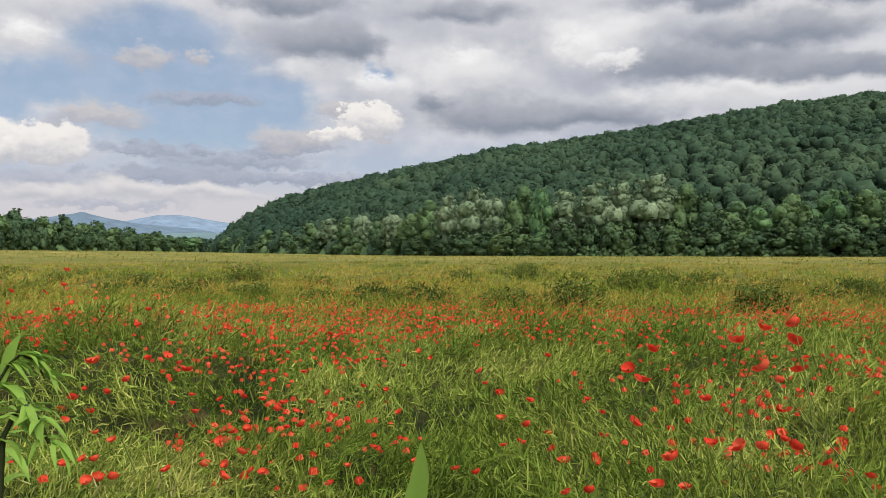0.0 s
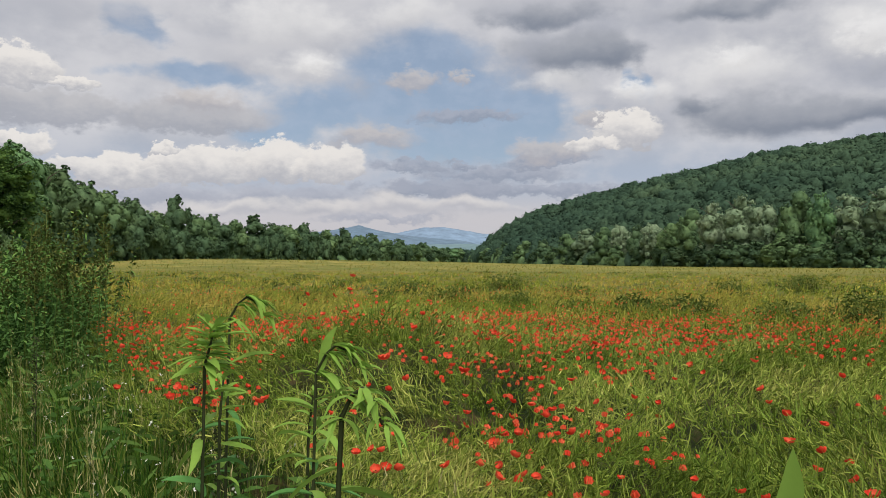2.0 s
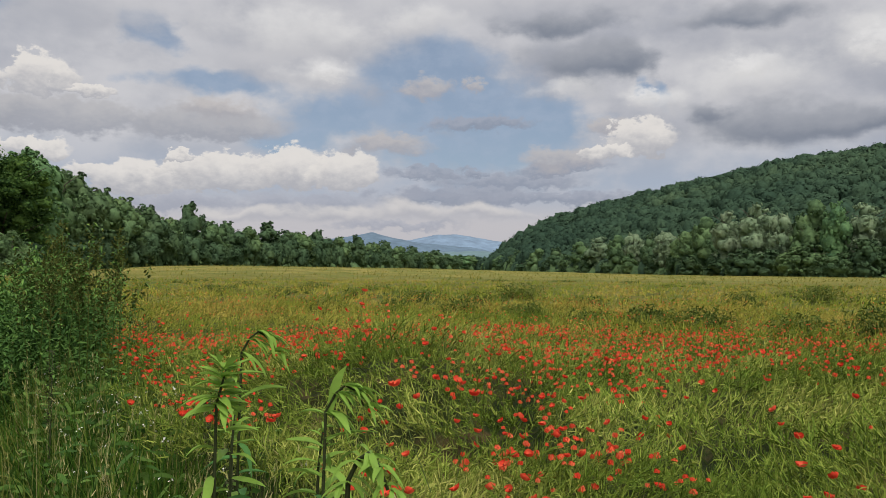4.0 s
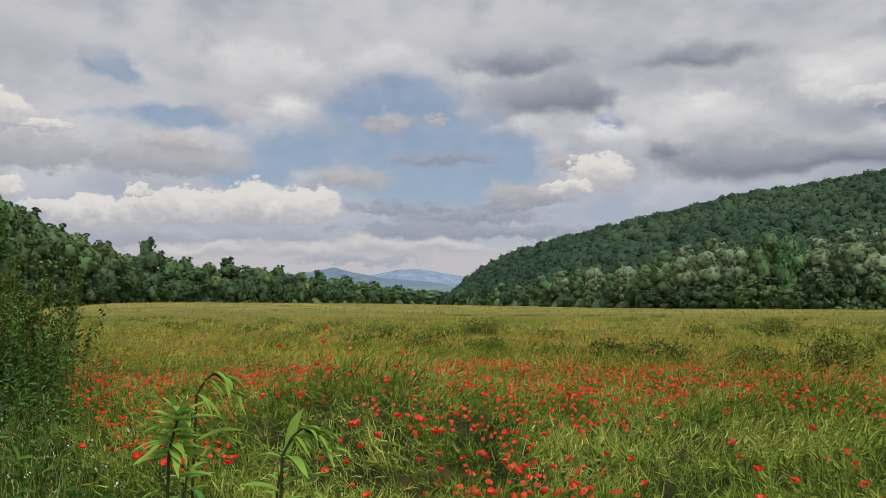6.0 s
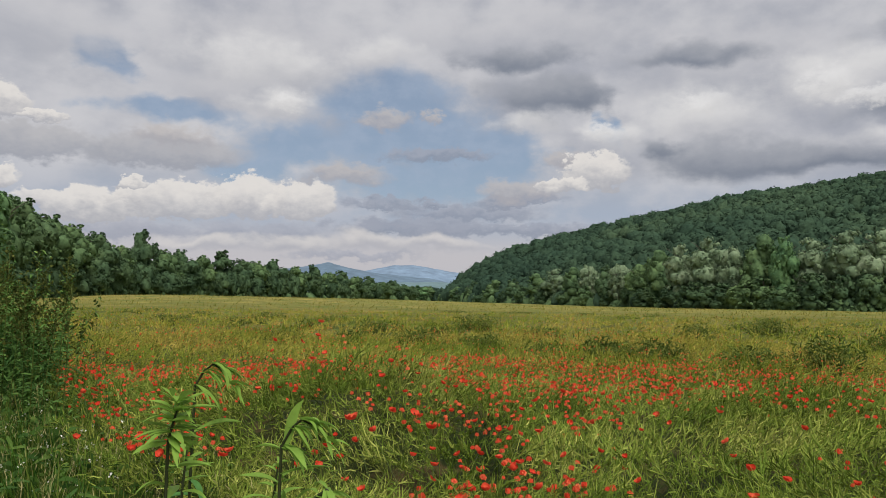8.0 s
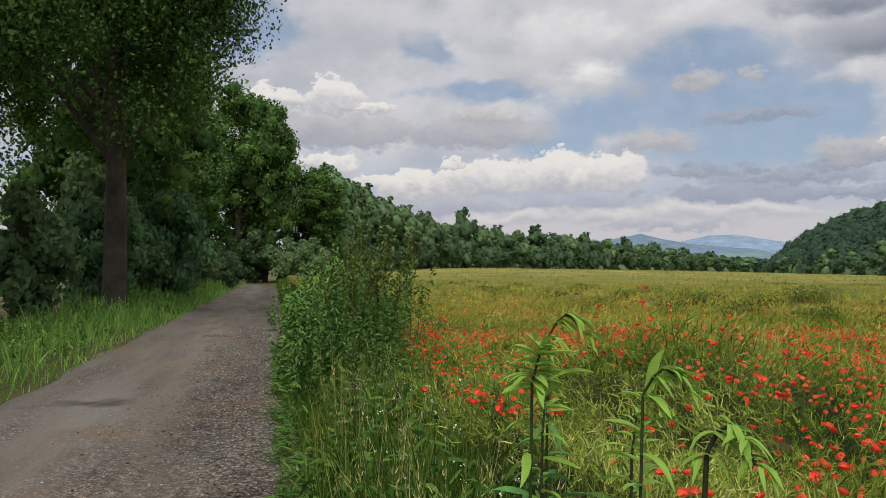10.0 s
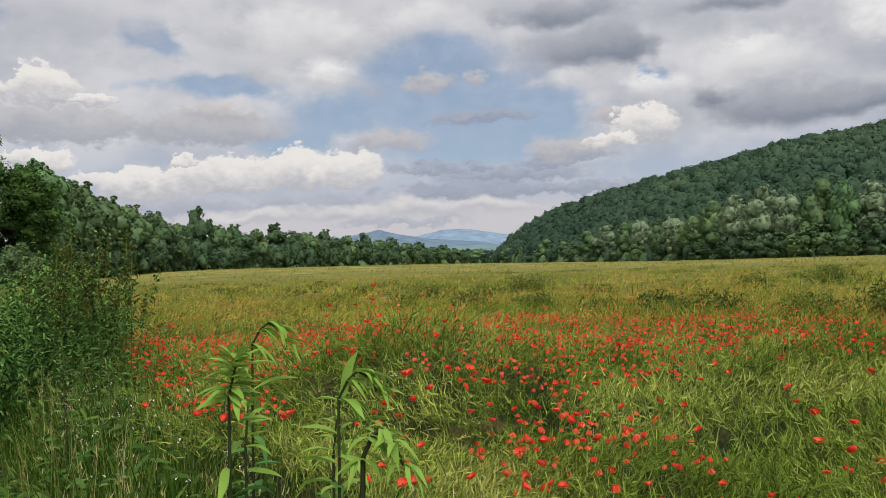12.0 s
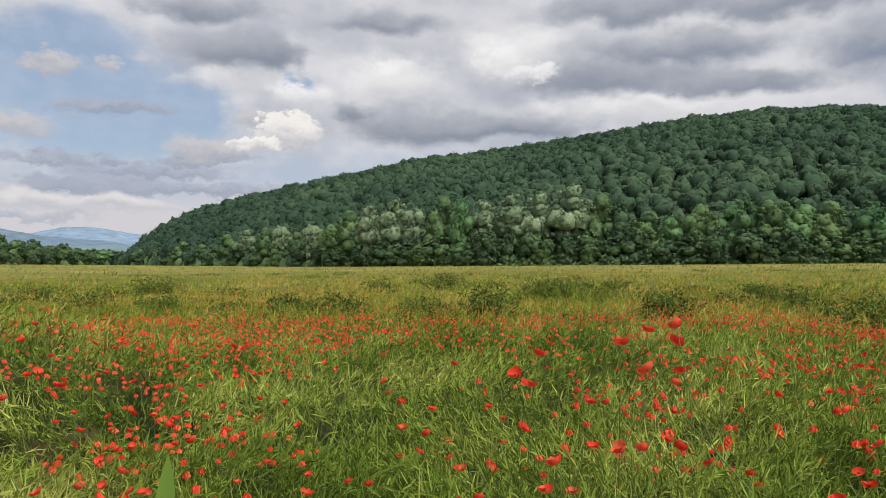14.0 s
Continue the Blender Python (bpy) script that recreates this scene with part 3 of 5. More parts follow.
def part(name, soup, material, parent, label="", smooth_faces=False):
    ob = new(name, soup.mesh(name, material, smooth_faces))
    ob.parent = parent
    if label:
        tagged(ob, label)
    return ob


def ball(soup, centre, radii, rough=0.15, rings=6, sides=9):
    """A lumpy closed ball."""
    th = np.linspace(0, np.pi, rings + 1)[1:-1]
    ph = np.linspace(0, 2 * np.pi, sides, endpoint=False)
    t, p = np.meshgrid(th, ph, indexing="ij")
    d = np.stack([np.sin(t) * np.cos(p), np.sin(t) * np.sin(p), np.cos(t)], -1).reshape(-1, 3)
    d = np.concatenate([d, [(0, 0, 1), (0, 0, -1)]])
    verts = np.asarray(centre) + d * np.asarray(radii) * (1 + rough * rng.uniform(-1, 1, (len(d), 1)))
    m = rings - 1
    quads = [(i * sides + j, i * sides + (j + 1) % sides, (i + 1) * sides + (j + 1) % sides, (i + 1) * sides + j)
             for i in range(m - 1) for j in range(sides)]
    top, low = m * sides, m * sides + 1
    tris = [(top, (j + 1) % sides, j) for j in range(sides)] + [(low, (m - 1) * sides + j, (m - 1) * sides + (j + 1) % sides) for j in range(sides)]
    soup.add(verts, quads, tris)


def sheet(rows, material, name):
    """A surface through a grid of points (R, C, 3)."""
    r, c = rows.shape[:2]
    k = np.arange(r * c).reshape(r, c)
    quads = np.stack([k[:-1, :-1], k[:-1, 1:], k[1:, 1:], k[1:, :-1]], -1)
    return quick_mesh(name, rows, quads, None, material, True)


# ---------------------------------------------------------------- ground, path, hill and distance
def polar(az, r):
    a = np.radians(az)
    return np.sin(a) * r, np.cos(a) * r


def make_ground():
    az = np.linspace(-180, 180, 181)
    r = np.concatenate([[0.02], np.geomspace(0.6, 4600, 70)])
    a, q = np.meshgrid(az, r, indexing="ij")
    x, y = polar(a, q)
    z = rise(x, y) * (1 - smooth(500, 900, q)) - 0.02
    # sinks a little under the path, which lies in it
    n, s = 0.627 * x + 0.779 * y, -0.779 * x + 0.627 * y
    z = z - 0.06 * smooth(-3.6, -3.0, n) * (1 - smooth(0.0, 0.3, n))
    return tagged(new("ground", sheet(np.stack([x, y, z], -1), M_SOIL, "ground")), "dark soil with weeds under the crop", "ground", kind="structure")


def make_path():
    s = np.concatenate([np.linspace(-30, -2, 20), np.arange(-1.8, 20, 0.25), np.linspace(20.5, 98, 90)])
    n = np.concatenate([[-3.30], np.linspace(-3.05, 0.05, 26), [0.35]])
    g, m = np.meshgrid(s, n, indexing="ij")
    wob = 0.12 * np.sin(0.9 * g) + 0.08 * np.sin(2.3 * g + 1)
    edge_in = np.where(m > 0.1, wob, 0) + np.where(m < -3.1, -wob, 0)
    m2 = m + edge_in
    bend = 6.0 * smooth(62, 98, g) ** 2
    m2 = m2 - bend
    x = -0.779 * g + 0.627 * m2
    y = 0.627 * g + 0.779 * m2
    rut = -0.035 * (np.exp(-((m + 0.75) / 0.28) ** 2) + np.exp(-((m + 2.3) / 0.28) ** 2))
    z = 0.015 + rut + 0.006 * waves(4 * x, 4 * y) + 0.008 * rng.uniform(-1, 1, g.shape)
    z = np.where((m < -3.1) | (m > 0.1), -0.06, z)
    ob = tagged(new("path", sheet(np.stack([x, y, z], -1), M_GRAVEL, "path")), "grey gravel path with reddish bare patches and worn ruts", "path", kind="structure")
    # loose stones, most of them along the edge
    soup = Soup()
    for k in range(2600):
        g, m = rng.uniform(3.0, 22) ** 1.0, rng.choice([rng.normal(-0.9, 0.5), rng.normal(-0.15, 0.22), rng.normal(-0.4, 0.4)])
        c = AHEAD * g + SIDE * m
        q = rng.uniform(0.006, 0.013) * (1 + 0.03 * g)
        ball(soup, (c.x, c.y, 0.02), (q, q * rng.uniform(0.7, 1.2), q * 0.6), 0.3, 3, 5)
    tagged(part("gravel_stones", soup, M_STONE, ob), "loose grey gravel stones", kind="stuff")
    return ob


HILL_AZ = [-24, -16.8, -15.4, -13.3, -10.7, -7.5, -3.4, 0.7, 4.9, 9.0, 13, 17, 20.5, 24, 28, 32, 36, 48, 70]
HILL_EL = [0.0, 0.004, 0.033, 0.058, 0.078, 0.093, 0.108, 0.122, 0.136, 0.142, 0.151, 0.159, 0.167, 0.173, 0.176, 0.174, 0.166, 0.13, 0.08]
HILL_R = [430, 432, 440, 450, 465, 485, 505, 525, 545, 565, 580, 600, 615, 625, 640, 655, 670, 690, 690]


def hill_height(az, u):
    """The hillside in a direction: u runs from the field's edge (0) to the ridge (1) and on (up to 1.6)."""
    r0, r1 = edge(az) + 4, np.interp(az, HILL_AZ, HILL_R)
    top = np.maximum(np.interp(az, HILL_AZ, HILL_EL) * r1 - 7.5, 0.5)
    r = r0 + (r1 - r0) * u
    z = top * np.where(u < 1, smooth(-0.25, 1.06, u) / smooth(-0.25, 1.06, 1.0) - 0.06 * (1 - u), 1 - 0.5 * (u - 1) ** 2)
    return r, np.maximum(z, 0) * np.minimum(1, u * 7) - 0.05


def crown(soup, centre, radii, phase, rings=7, sides=11, rough=0.12):
    """A lobed, rounded crown of foliage, seen as a whole."""
    th = np.linspace(0.0, 2.3, rings)
    ph = np.linspace(0, 2 * np.pi, sides, endpoint=False)
    t, p = np.meshgrid(th, ph, indexing="ij")
    d = np.stack([np.sin(t) * np.cos(p), np.sin(t) * np.sin(p), np.cos(t)], -1).reshape(-1, 3)
    k = 1 + 0.13 * np.sin(5 * d[:, 0] + 4 * d[:, 2] + phase) * np.sin(5 * d[:, 1] - 3 * d[:, 2] + 2 * phase) + rng.normal(size=len(d)) * rough
    k[:sides] = k[:sides].mean()
    verts = np.asarray(centre) + d * np.asarray(radii) * k[:, None]
    i, j = np.meshgrid(np.arange(rings - 1), np.arange(sides), indexing="ij")
    k = (j + 1) % sides
    soup.add(verts, np.stack([i * sides + j, (i + 1) * sides + j, (i + 1) * sides + k, i * sides + k], -1))



def make_hill():
    az, u = np.meshgrid(np.linspace(-17.5, 70, 90), np.linspace(0, 1.6, 40), indexing="ij")
    r, z = hill_height(az, u)
    x, y = polar(az, r)
    ob = tagged(new("hillside", sheet(np.stack([x, y, z], -1), M_LITTER, "hillside")), "steep hillside under a dense wood", "hill", kind="structure")
    # the wood: rounded crowns of many leaf clumps, one beside another
    soup = Soup()
    count = tries = 0
    while count < 6400:
        tries += 1
        a = -17.2 + 75.2 * ((tries * 0.754877666) % 1.0) + rng.uniform(-0.15, 0.15)
        uu = ((tries * 0.569840291) % 1.0) ** 0.8 * 1.06
        r, z = hill_height(np.array(a), np.array(uu))
        if rng.uniform() > (r + 150) / 760 or (a > 38 and rng.uniform() < 0.75):
            continue
        count += 1
        x, y = polar(a, float(r))
        w = 2.3 + 2.3 * rng.uniform() ** 1.4
        h = w * rng.uniform(0.95, 1.3)
        low = float(z) + rng.uniform(0.5, 2.9) * min(1.0, uu * 8)
        c = np.array((x, y, low + h * 0.35))
        crown(soup, c, (w * 0.84, w * 0.84, h * 0.84), rng.uniform(0, 6.28), 6, 8, 0.13)
        # boughs on the side that can be seen, each a bunch of leaves
        here = np.array((-x, -y, 0)) / math.hypot(x, y)
        bough = np.repeat(unit(rng.normal(size=(8, 3)) + here * 0.9 + (0, 0, 0.55)), 7, 0)
        n = len(bough)
        d = unit(rng.normal(size=(n, 3)) + bough * 0.8)
        at = c + bough * np.array((w, w, h)) * rng.uniform(0.72, 0.86, (n, 1)) + d * 0.30 * w
        cards(soup, at, d * 0.35 + bough * 0.8 + (0, 0, 0.2) + rng.normal(size=(n, 3)) * 0.2, rng.uniform(0.55, 1.05, n), 1.2)
    tagged(new("hill_wood", soup.mesh("hill_wood", M_HILL, True)), "dense dark green broadleaf wood covering the hill", "wood", kind="stuff")


def ridge(name, far, stops, colour, label, rough):
    """A distant ridge as a long rounded body of land, with its haze put into the colour."""
    az = np.linspace(-60, 10, 281)
    el = np.interp(az, [s[0] for s in stops], [s[1] for s in stops])
    el = el + rough * (np.sin(az * 2.1) * 0.4 + np.sin(az * 5.3 + 1) * 0.3 + np.sin(az * 11.7) * 0.2)
    rows = []
    for back, up in ((-500, 0.0), (-300, 0.55), (-120, 0.86), (0, 1.0), (250, 0.7), (500, 0.0)):
        x, y = polar(az, far + back)
        rows.append(np.stack([x, y, np.maximum(el, 0.0) * far * up + 1.65 * up], -1))
    # blue base colour and a faint glow stand in for haze over the distance
    mat = ground_material(name + "_hazed_land", colour, tuple(c * 1.12 for c in colour), sizes=(0.004, 0.02), bump=0.0)
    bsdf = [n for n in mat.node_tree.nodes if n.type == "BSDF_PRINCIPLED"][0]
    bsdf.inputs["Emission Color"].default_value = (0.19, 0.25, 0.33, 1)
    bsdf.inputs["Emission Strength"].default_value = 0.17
    return tagged(new(name, sheet(np.stack(rows), mat, name)), label, "mountain", kind="structure")


make_ground()
make_path()
make_hill()
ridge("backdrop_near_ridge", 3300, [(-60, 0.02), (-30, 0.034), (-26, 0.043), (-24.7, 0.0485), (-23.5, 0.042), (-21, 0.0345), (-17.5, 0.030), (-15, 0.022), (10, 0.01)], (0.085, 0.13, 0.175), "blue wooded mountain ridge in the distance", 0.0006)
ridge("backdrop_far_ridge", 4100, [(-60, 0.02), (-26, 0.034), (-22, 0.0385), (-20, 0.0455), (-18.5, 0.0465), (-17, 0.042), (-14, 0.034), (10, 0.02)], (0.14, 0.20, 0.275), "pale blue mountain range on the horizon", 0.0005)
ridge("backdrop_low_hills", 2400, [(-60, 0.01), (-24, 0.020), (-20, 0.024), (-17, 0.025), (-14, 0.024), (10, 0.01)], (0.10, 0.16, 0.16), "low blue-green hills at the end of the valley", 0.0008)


# ---------------------------------------------------------------- trees
def make_tree(name, leaf, height, spread, bare, leaf_size, leaves, lumps, label, weeping=False, seed=1):
    """A tapered trunk with limbs, and a crown of leaves gathered in uneven clumps. bare: height of the crown's foot."""
    r = np.random.default_rng(seed)
    tree = tagged(new(name), label, "tree")
    wood, limb_ends = Soup(), []
    lean = r.normal(size=2) * 0.03 * height
    trunk = [(lean[0] * u * u, lean[1] * u * u, u * height * 0.86) for u in np.linspace(0, 1, 7)]
    tube(wood, trunk, [height * 0.020 * (1.25 - 1.1 * u) + 0.03 for u in np.linspace(0, 1, 7)], 7)
    for k in range(9):
        u = r.uniform(0.25, 0.8)
        a = r.uniform(0, 2 * np.pi)
        p = np.array((lean[0] * u * u, lean[1] * u * u, u * height * 0.86))
        e = p + np.array((np.cos(a) * spread * 0.75, np.sin(a) * spread * 0.75, height * r.uniform(0.08, 0.22)))
        mid = (p + e) / 2 + (0, 0, height * 0.03)
        tube(wood, [p, mid, e], [height * 0.008, height * 0.005, height * 0.002], 5)
        limb_ends.append(e)
    part("trunk", wood, M_BARK, tree, "grey-brown bark", True)
    leaves_mass = Soup()
    mid = np.array((lean[0] * 0.4, lean[1] * 0.4, (height + bare) / 2))
    half = np.array((spread, spread, (height - bare) / 2))
    far_off = leaf_size > 0.22
    lobes = lumps // 3 if far_off else lumps
    per = leaves // lobes
    twigs = 34 if far_off else 0
    for k in range(lobes + twigs):
        d = unit(r.normal(size=3))
        egg = 1 - 0.35 * max(d[2], 0) ** 2
        q = r.uniform(0.40, 0.74) if k % 5 else r.uniform(0.1, 0.4)
        if not far_off:
            q = r.uniform(0.45, 0.92) if k % 5 else r.uniform(0.1, 0.5)
        small = k >= lobes
        if small:
            q = r.uniform(0.72, 0.96)
        c = mid + d * half * q * np.array((egg, egg, 1))
        size = spread * r.uniform(*((0.12, 0.22) if small else (0.30, 0.46) if far_off else (0.15, 0.34)))
        if far_off:
            # each lobe is hung all over with boughs, each bough a bunch of leaves
            crown(leaves_mass, c, (size * (0.5 if small else 0.92), size * (0.5 if small else 0.92), size * (0.45 if small else 0.84)), r.uniform(0, 6.28), 6, 9, 0.10)
            boughs = 9 if small else 26
            out = unit(rng.normal(size=(boughs, 3)) + (0, 0, 0.25))
            reach, bunch = rng.uniform(0.86, 1.0, (boughs, 1)), rng.uniform(0.14, 0.28, boughs)
            n = np.repeat(np.arange(boughs), max(1, per // 26))
            d = unit(rng.normal(size=(len(n), 3)) + out[n] * 0.7)
            at = c + out[n] * reach[n] * size * (1, 1, 0.9) + d * (bunch[n] * size * rng.uniform(0.5, 1.0, len(n)))[:, None]
            face = d * 0.3 + out[n] * 0.8 + (0, 0, 0.25) + rng.normal(size=(len(n), 3)) * 0.25
        else:
            if leaf_size > 0.12:
                crown(leaves_mass, c, (size * 0.5, size * 0.5, size * 0.42), r.uniform(0, 6.28), 6, 8, 0.14)
            d = unit(rng.normal(size=(per, 3)) + (0, 0, 0.25))
            at = c + d * size * rng.uniform(0.4, 1.15, (per, 1)) * (1, 1, 0.85)
            face = d + rng.normal(size=(per, 3)) * 0.8
        if weeping:
            at[:, 2] -= rng.uniform(0, 1, len(at)) ** 2 * size * 0.9
        at[:, 2] = np.maximum(at[:, 2], 0.15)
        cards(leaves_mass, at, face, rng.uniform(0.7, 1.3, len(at)) * leaf_size, 2.0 if weeping else 1.5)
    part("crown", leaves_mass, leaf, tree, "", leaf_size > 0.22)
    return tree


def stand(ob, x, y, turn, size, z=None):
    ground = float(rise(np.array(x), np.array(y))) if z is None else z
    return Matrix.Translation((x, y, ground - 0.03)) @ Matrix.Rotation(turn, 4, "Z") @ Matrix.Diagonal((size[0], size[0], size[1], 1))


def plant_row(kinds, places, group):
    """Trees of several kinds at their places: (x, y, kind, width, height)."""
    used = set()
    for x, y, kind, w, h in places:
        ob = kinds[kind]
        base_w, base_h = ob["spread"], ob["tall"]
        m = stand(ob, x, y, rng.uniform(0, 6.28), (w / base_w, h / base_h))
        if kind in used:
            made = copy_thing(ob, m @ Matrix.Diagonal((*(1 / q for q in ob.scale), 1)))
        else:
            used.add(kind)
            ob.matrix_basis = m
            made = ob
        made["group"] = group
    for kind in kinds:
        if kind not in used:
            for o in (*kinds[kind].children_recursive, kinds[kind]):
                bpy.data.objects.remove(o)


def kind_of_tree(*args, **kw):
    ob = make_tree(*args, **kw)
    ob["spread"], ob["tall"] = args[3], args[2]
    return ob


def right_row():
    kinds = {
        "pale": kind_of_tree("tree", M_LEAF_PALE, 20, 6.0, 1.0, 0.34, 10400, 72, "silvery green willow at the foot of the hill", weeping=True, seed=3),
        "pale2": kind_of_tree("tree", M_LEAF_PALE, 20, 6.0, 1.0, 0.34, 10400, 72, "tall silver-leaved tree beside the field", seed=4),
        "fresh": kind_of_tree("tree", M_LEAF_FRESH, 20, 6.0, 0.8, 0.34, 10400, 72, "fresh green broadleaf tree at the edge of the field", seed=5),
        "mid": kind_of_tree("tree", M_LEAF_MID, 20, 6.0, 0.6, 0.34, 10400, 72, "green broadleaf tree in front of the wooded hill", seed=6),
        "dark": kind_of_tree("tree", M_LEAF_DARK, 20, 6.0, 0.6, 0.34, 10400, 72, "dark green broadleaf tree at the edge of the field", seed=8),
    }
    kinds["low"] = kind_of_tree("shrub", M_LEAF_DARK, 9, 4.2, 0.1, 0.36, 6000, 48, "dark green shrub at the edge of the field", seed=31)
    kinds["low2"] = kind_of_tree("shrub", M_LEAF_MID, 9, 4.2, 0.1, 0.36, 6000, 48, "green shrub at the edge of the field", seed=32)
    places = []
    # tall trees that stand out: direction, kind, height seen over the field (as a slope), half width
    marked = [(-15.2, "mid", 0.020, 5), (-14.2, "dark", 0.026, 5), (-12.6, "mid", 0.030, 5), (-11.2, "dark", 0.030, 5),
              (-9.6, "mid", 0.040, 5), (-8.2, "pale2", 0.047, 5.5), (-6.9, "mid", 0.050, 4.5), (-5.9, "pale", 0.056, 4.5), (-4.6, "dark", 0.050, 4.5), (-3.7, "pale", 0.058, 5.0),
              (-2.2, "mid", 0.055, 5), (-0.9, "mid", 0.074, 5), (0.5, "pale2", 0.080, 5), (2.4, "pale2", 0.089, 6), (4.0, "pale", 0.082, 4.5), (5.8, "mid", 0.093, 5), (7.3, "fresh", 0.094, 4.2),
              (9.0, "pale2", 0.086, 5.5), (11.0, "pale2", 0.095, 6), (12.9, "pale2", 0.096, 5.5), (15.2, "pale2", 0.106, 7.0), (17.2, "mid", 0.092, 5), (18.9, "dark", 0.076, 5),
              (20.6, "mid", 0.068, 5), (22.3, "fresh", 0.066, 4.5), (24.3, "mid", 0.076, 5), (26.6, "fresh", 0.083, 5.5), (28.4, "mid", 0.078, 5), (30.2, "fresh", 0.080, 5), (32.2, "mid", 0.074, 5), (34.4, "fresh", 0.076, 5.5), (36.6, "mid", 0.07, 5.5),
              (39.5, "dark", 0.07, 6), (43, "mid", 0.068, 6), (47, "mid", 0.064, 6.5), (52, "dark", 0.06, 6.5)]
    for az, kind, slope, w in marked:
        r = float(edge(az)) + 9
        x, y = polar(az, r)
        places.append((x, y, kind, w, slope * r + 1.6))
    # lower trees and shrubs in front of them, down to the crop
    for az in np.arange(-16.5, 52, 1.5):
        r = float(edge(az)) + rng.uniform(2.5, 5)
        x, y = polar(az + rng.uniform(-0.3, 0.3), r)
        kind = rng.choice(["low", "low2", "low", "low2"])
        slope = np.interp(az, [-17, -10, -4, 2, 15, 22, 36, 52], [0.012, 0.024, 0.032, 0.042, 0.05, 0.045, 0.042, 0.04])
        places.append((x, y, str(kind), rng.uniform(3.6, 5.4), slope * rng.uniform(0.6, 1.0) * r + 1.4))
    plant_row(kinds, places, "trees along the foot of the hill")


def left_row():
    kinds = {
        "dark": kind_of_tree("tree", M_LEAF_DARK, 16, 5.0, 0.6, 0.32, 10400, 72, "dark green broadleaf tree along the field", seed=11),
        "mid": kind_of_tree("tree", M_LEAF_MID, 16, 5.0, 0.6, 0.34, 10400, 72, "green broadleaf tree along the field", seed=12),
        "narrow": kind_of_tree("tree", M_LEAF_DARK, 16, 3.4, 0.6, 0.34, 10400, 72, "slim dark tree with a pointed top", seed=14),
        "fresh": kind_of_tree("tree", M_LEAF_FRESH, 16, 5.0, 0.6, 0.34, 10400, 72, "light green tree beside the path", seed=15),
    }
    kinds["low"] = kind_of_tree("shrub", M_LEAF_DARK, 6, 3.6, 0.1, 0.30, 6000, 48, "dark green shrub between field and trees", seed=33)
    places = []
    marked = [(-47.6, "fresh", 0.138, 5.0), (-46.2, "mid", 0.130, 4.9), (-44.8, "dark", 0.117, 4.9), (-43.2, "mid", 0.103, 4.8), (-41.9, "mid", 0.092, 4.6),
              (-40.3, "dark", 0.080, 4.2), (-39.2, "mid", 0.068, 4.0), (-37.3, "dark", 0.086, 3.8), (-35.9, "mid", 0.064, 4.4), (-34.9, "dark", 0.062, 4.4), (-33.7, "mid", 0.058, 4.4),
              (-32.2, "narrow", 0.063, 4.0), (-31.0, "dark", 0.052, 4.8), (-29.8, "mid", 0.052, 5), (-28.5, "dark", 0.053, 5), (-27.2, "mid", 0.046, 5), (-26.0, "dark", 0.047, 5),
              (-24.9, "mid", 0.039, 5), (-23.9, "dark", 0.040, 5), (-22.9, "mid", 0.034, 5), (-21.9, "dark", 0.033, 5), (-21.0, "mid", 0.027, 5.5), (-20.0, "dark", 0.028, 5.5), (-19.1, "mid", 0.024, 5.5), (-18.2, "fresh", 0.021, 6), (-17.4, "mid", 0.022, 6)]
    for az, kind, slope, w in marked:
        r = float(edge(az)) + 7
        x, y = polar(az, r)
        places.append((x, y, kind, w, slope * r + 1.65 - float(rise(np.array(x), np.array(y)))))
    for az in np.arange(-48.6, -17, 0.85):
        r = float(edge(az)) + rng.uniform(2.0, 4.0)
        x, y = polar(az + rng.uniform(-0.2, 0.2), r)
        h = r * np.interp(az, [-49, -40, -30, -17], [0.05, 0.045, 0.033, 0.016]) * rng.uniform(0.7, 1.15) + 0.8
        places.append((x, y, "low", rng.uniform(3.0, 4.6), h))
    plant_row(kinds, places, "trees along the far side of the field")


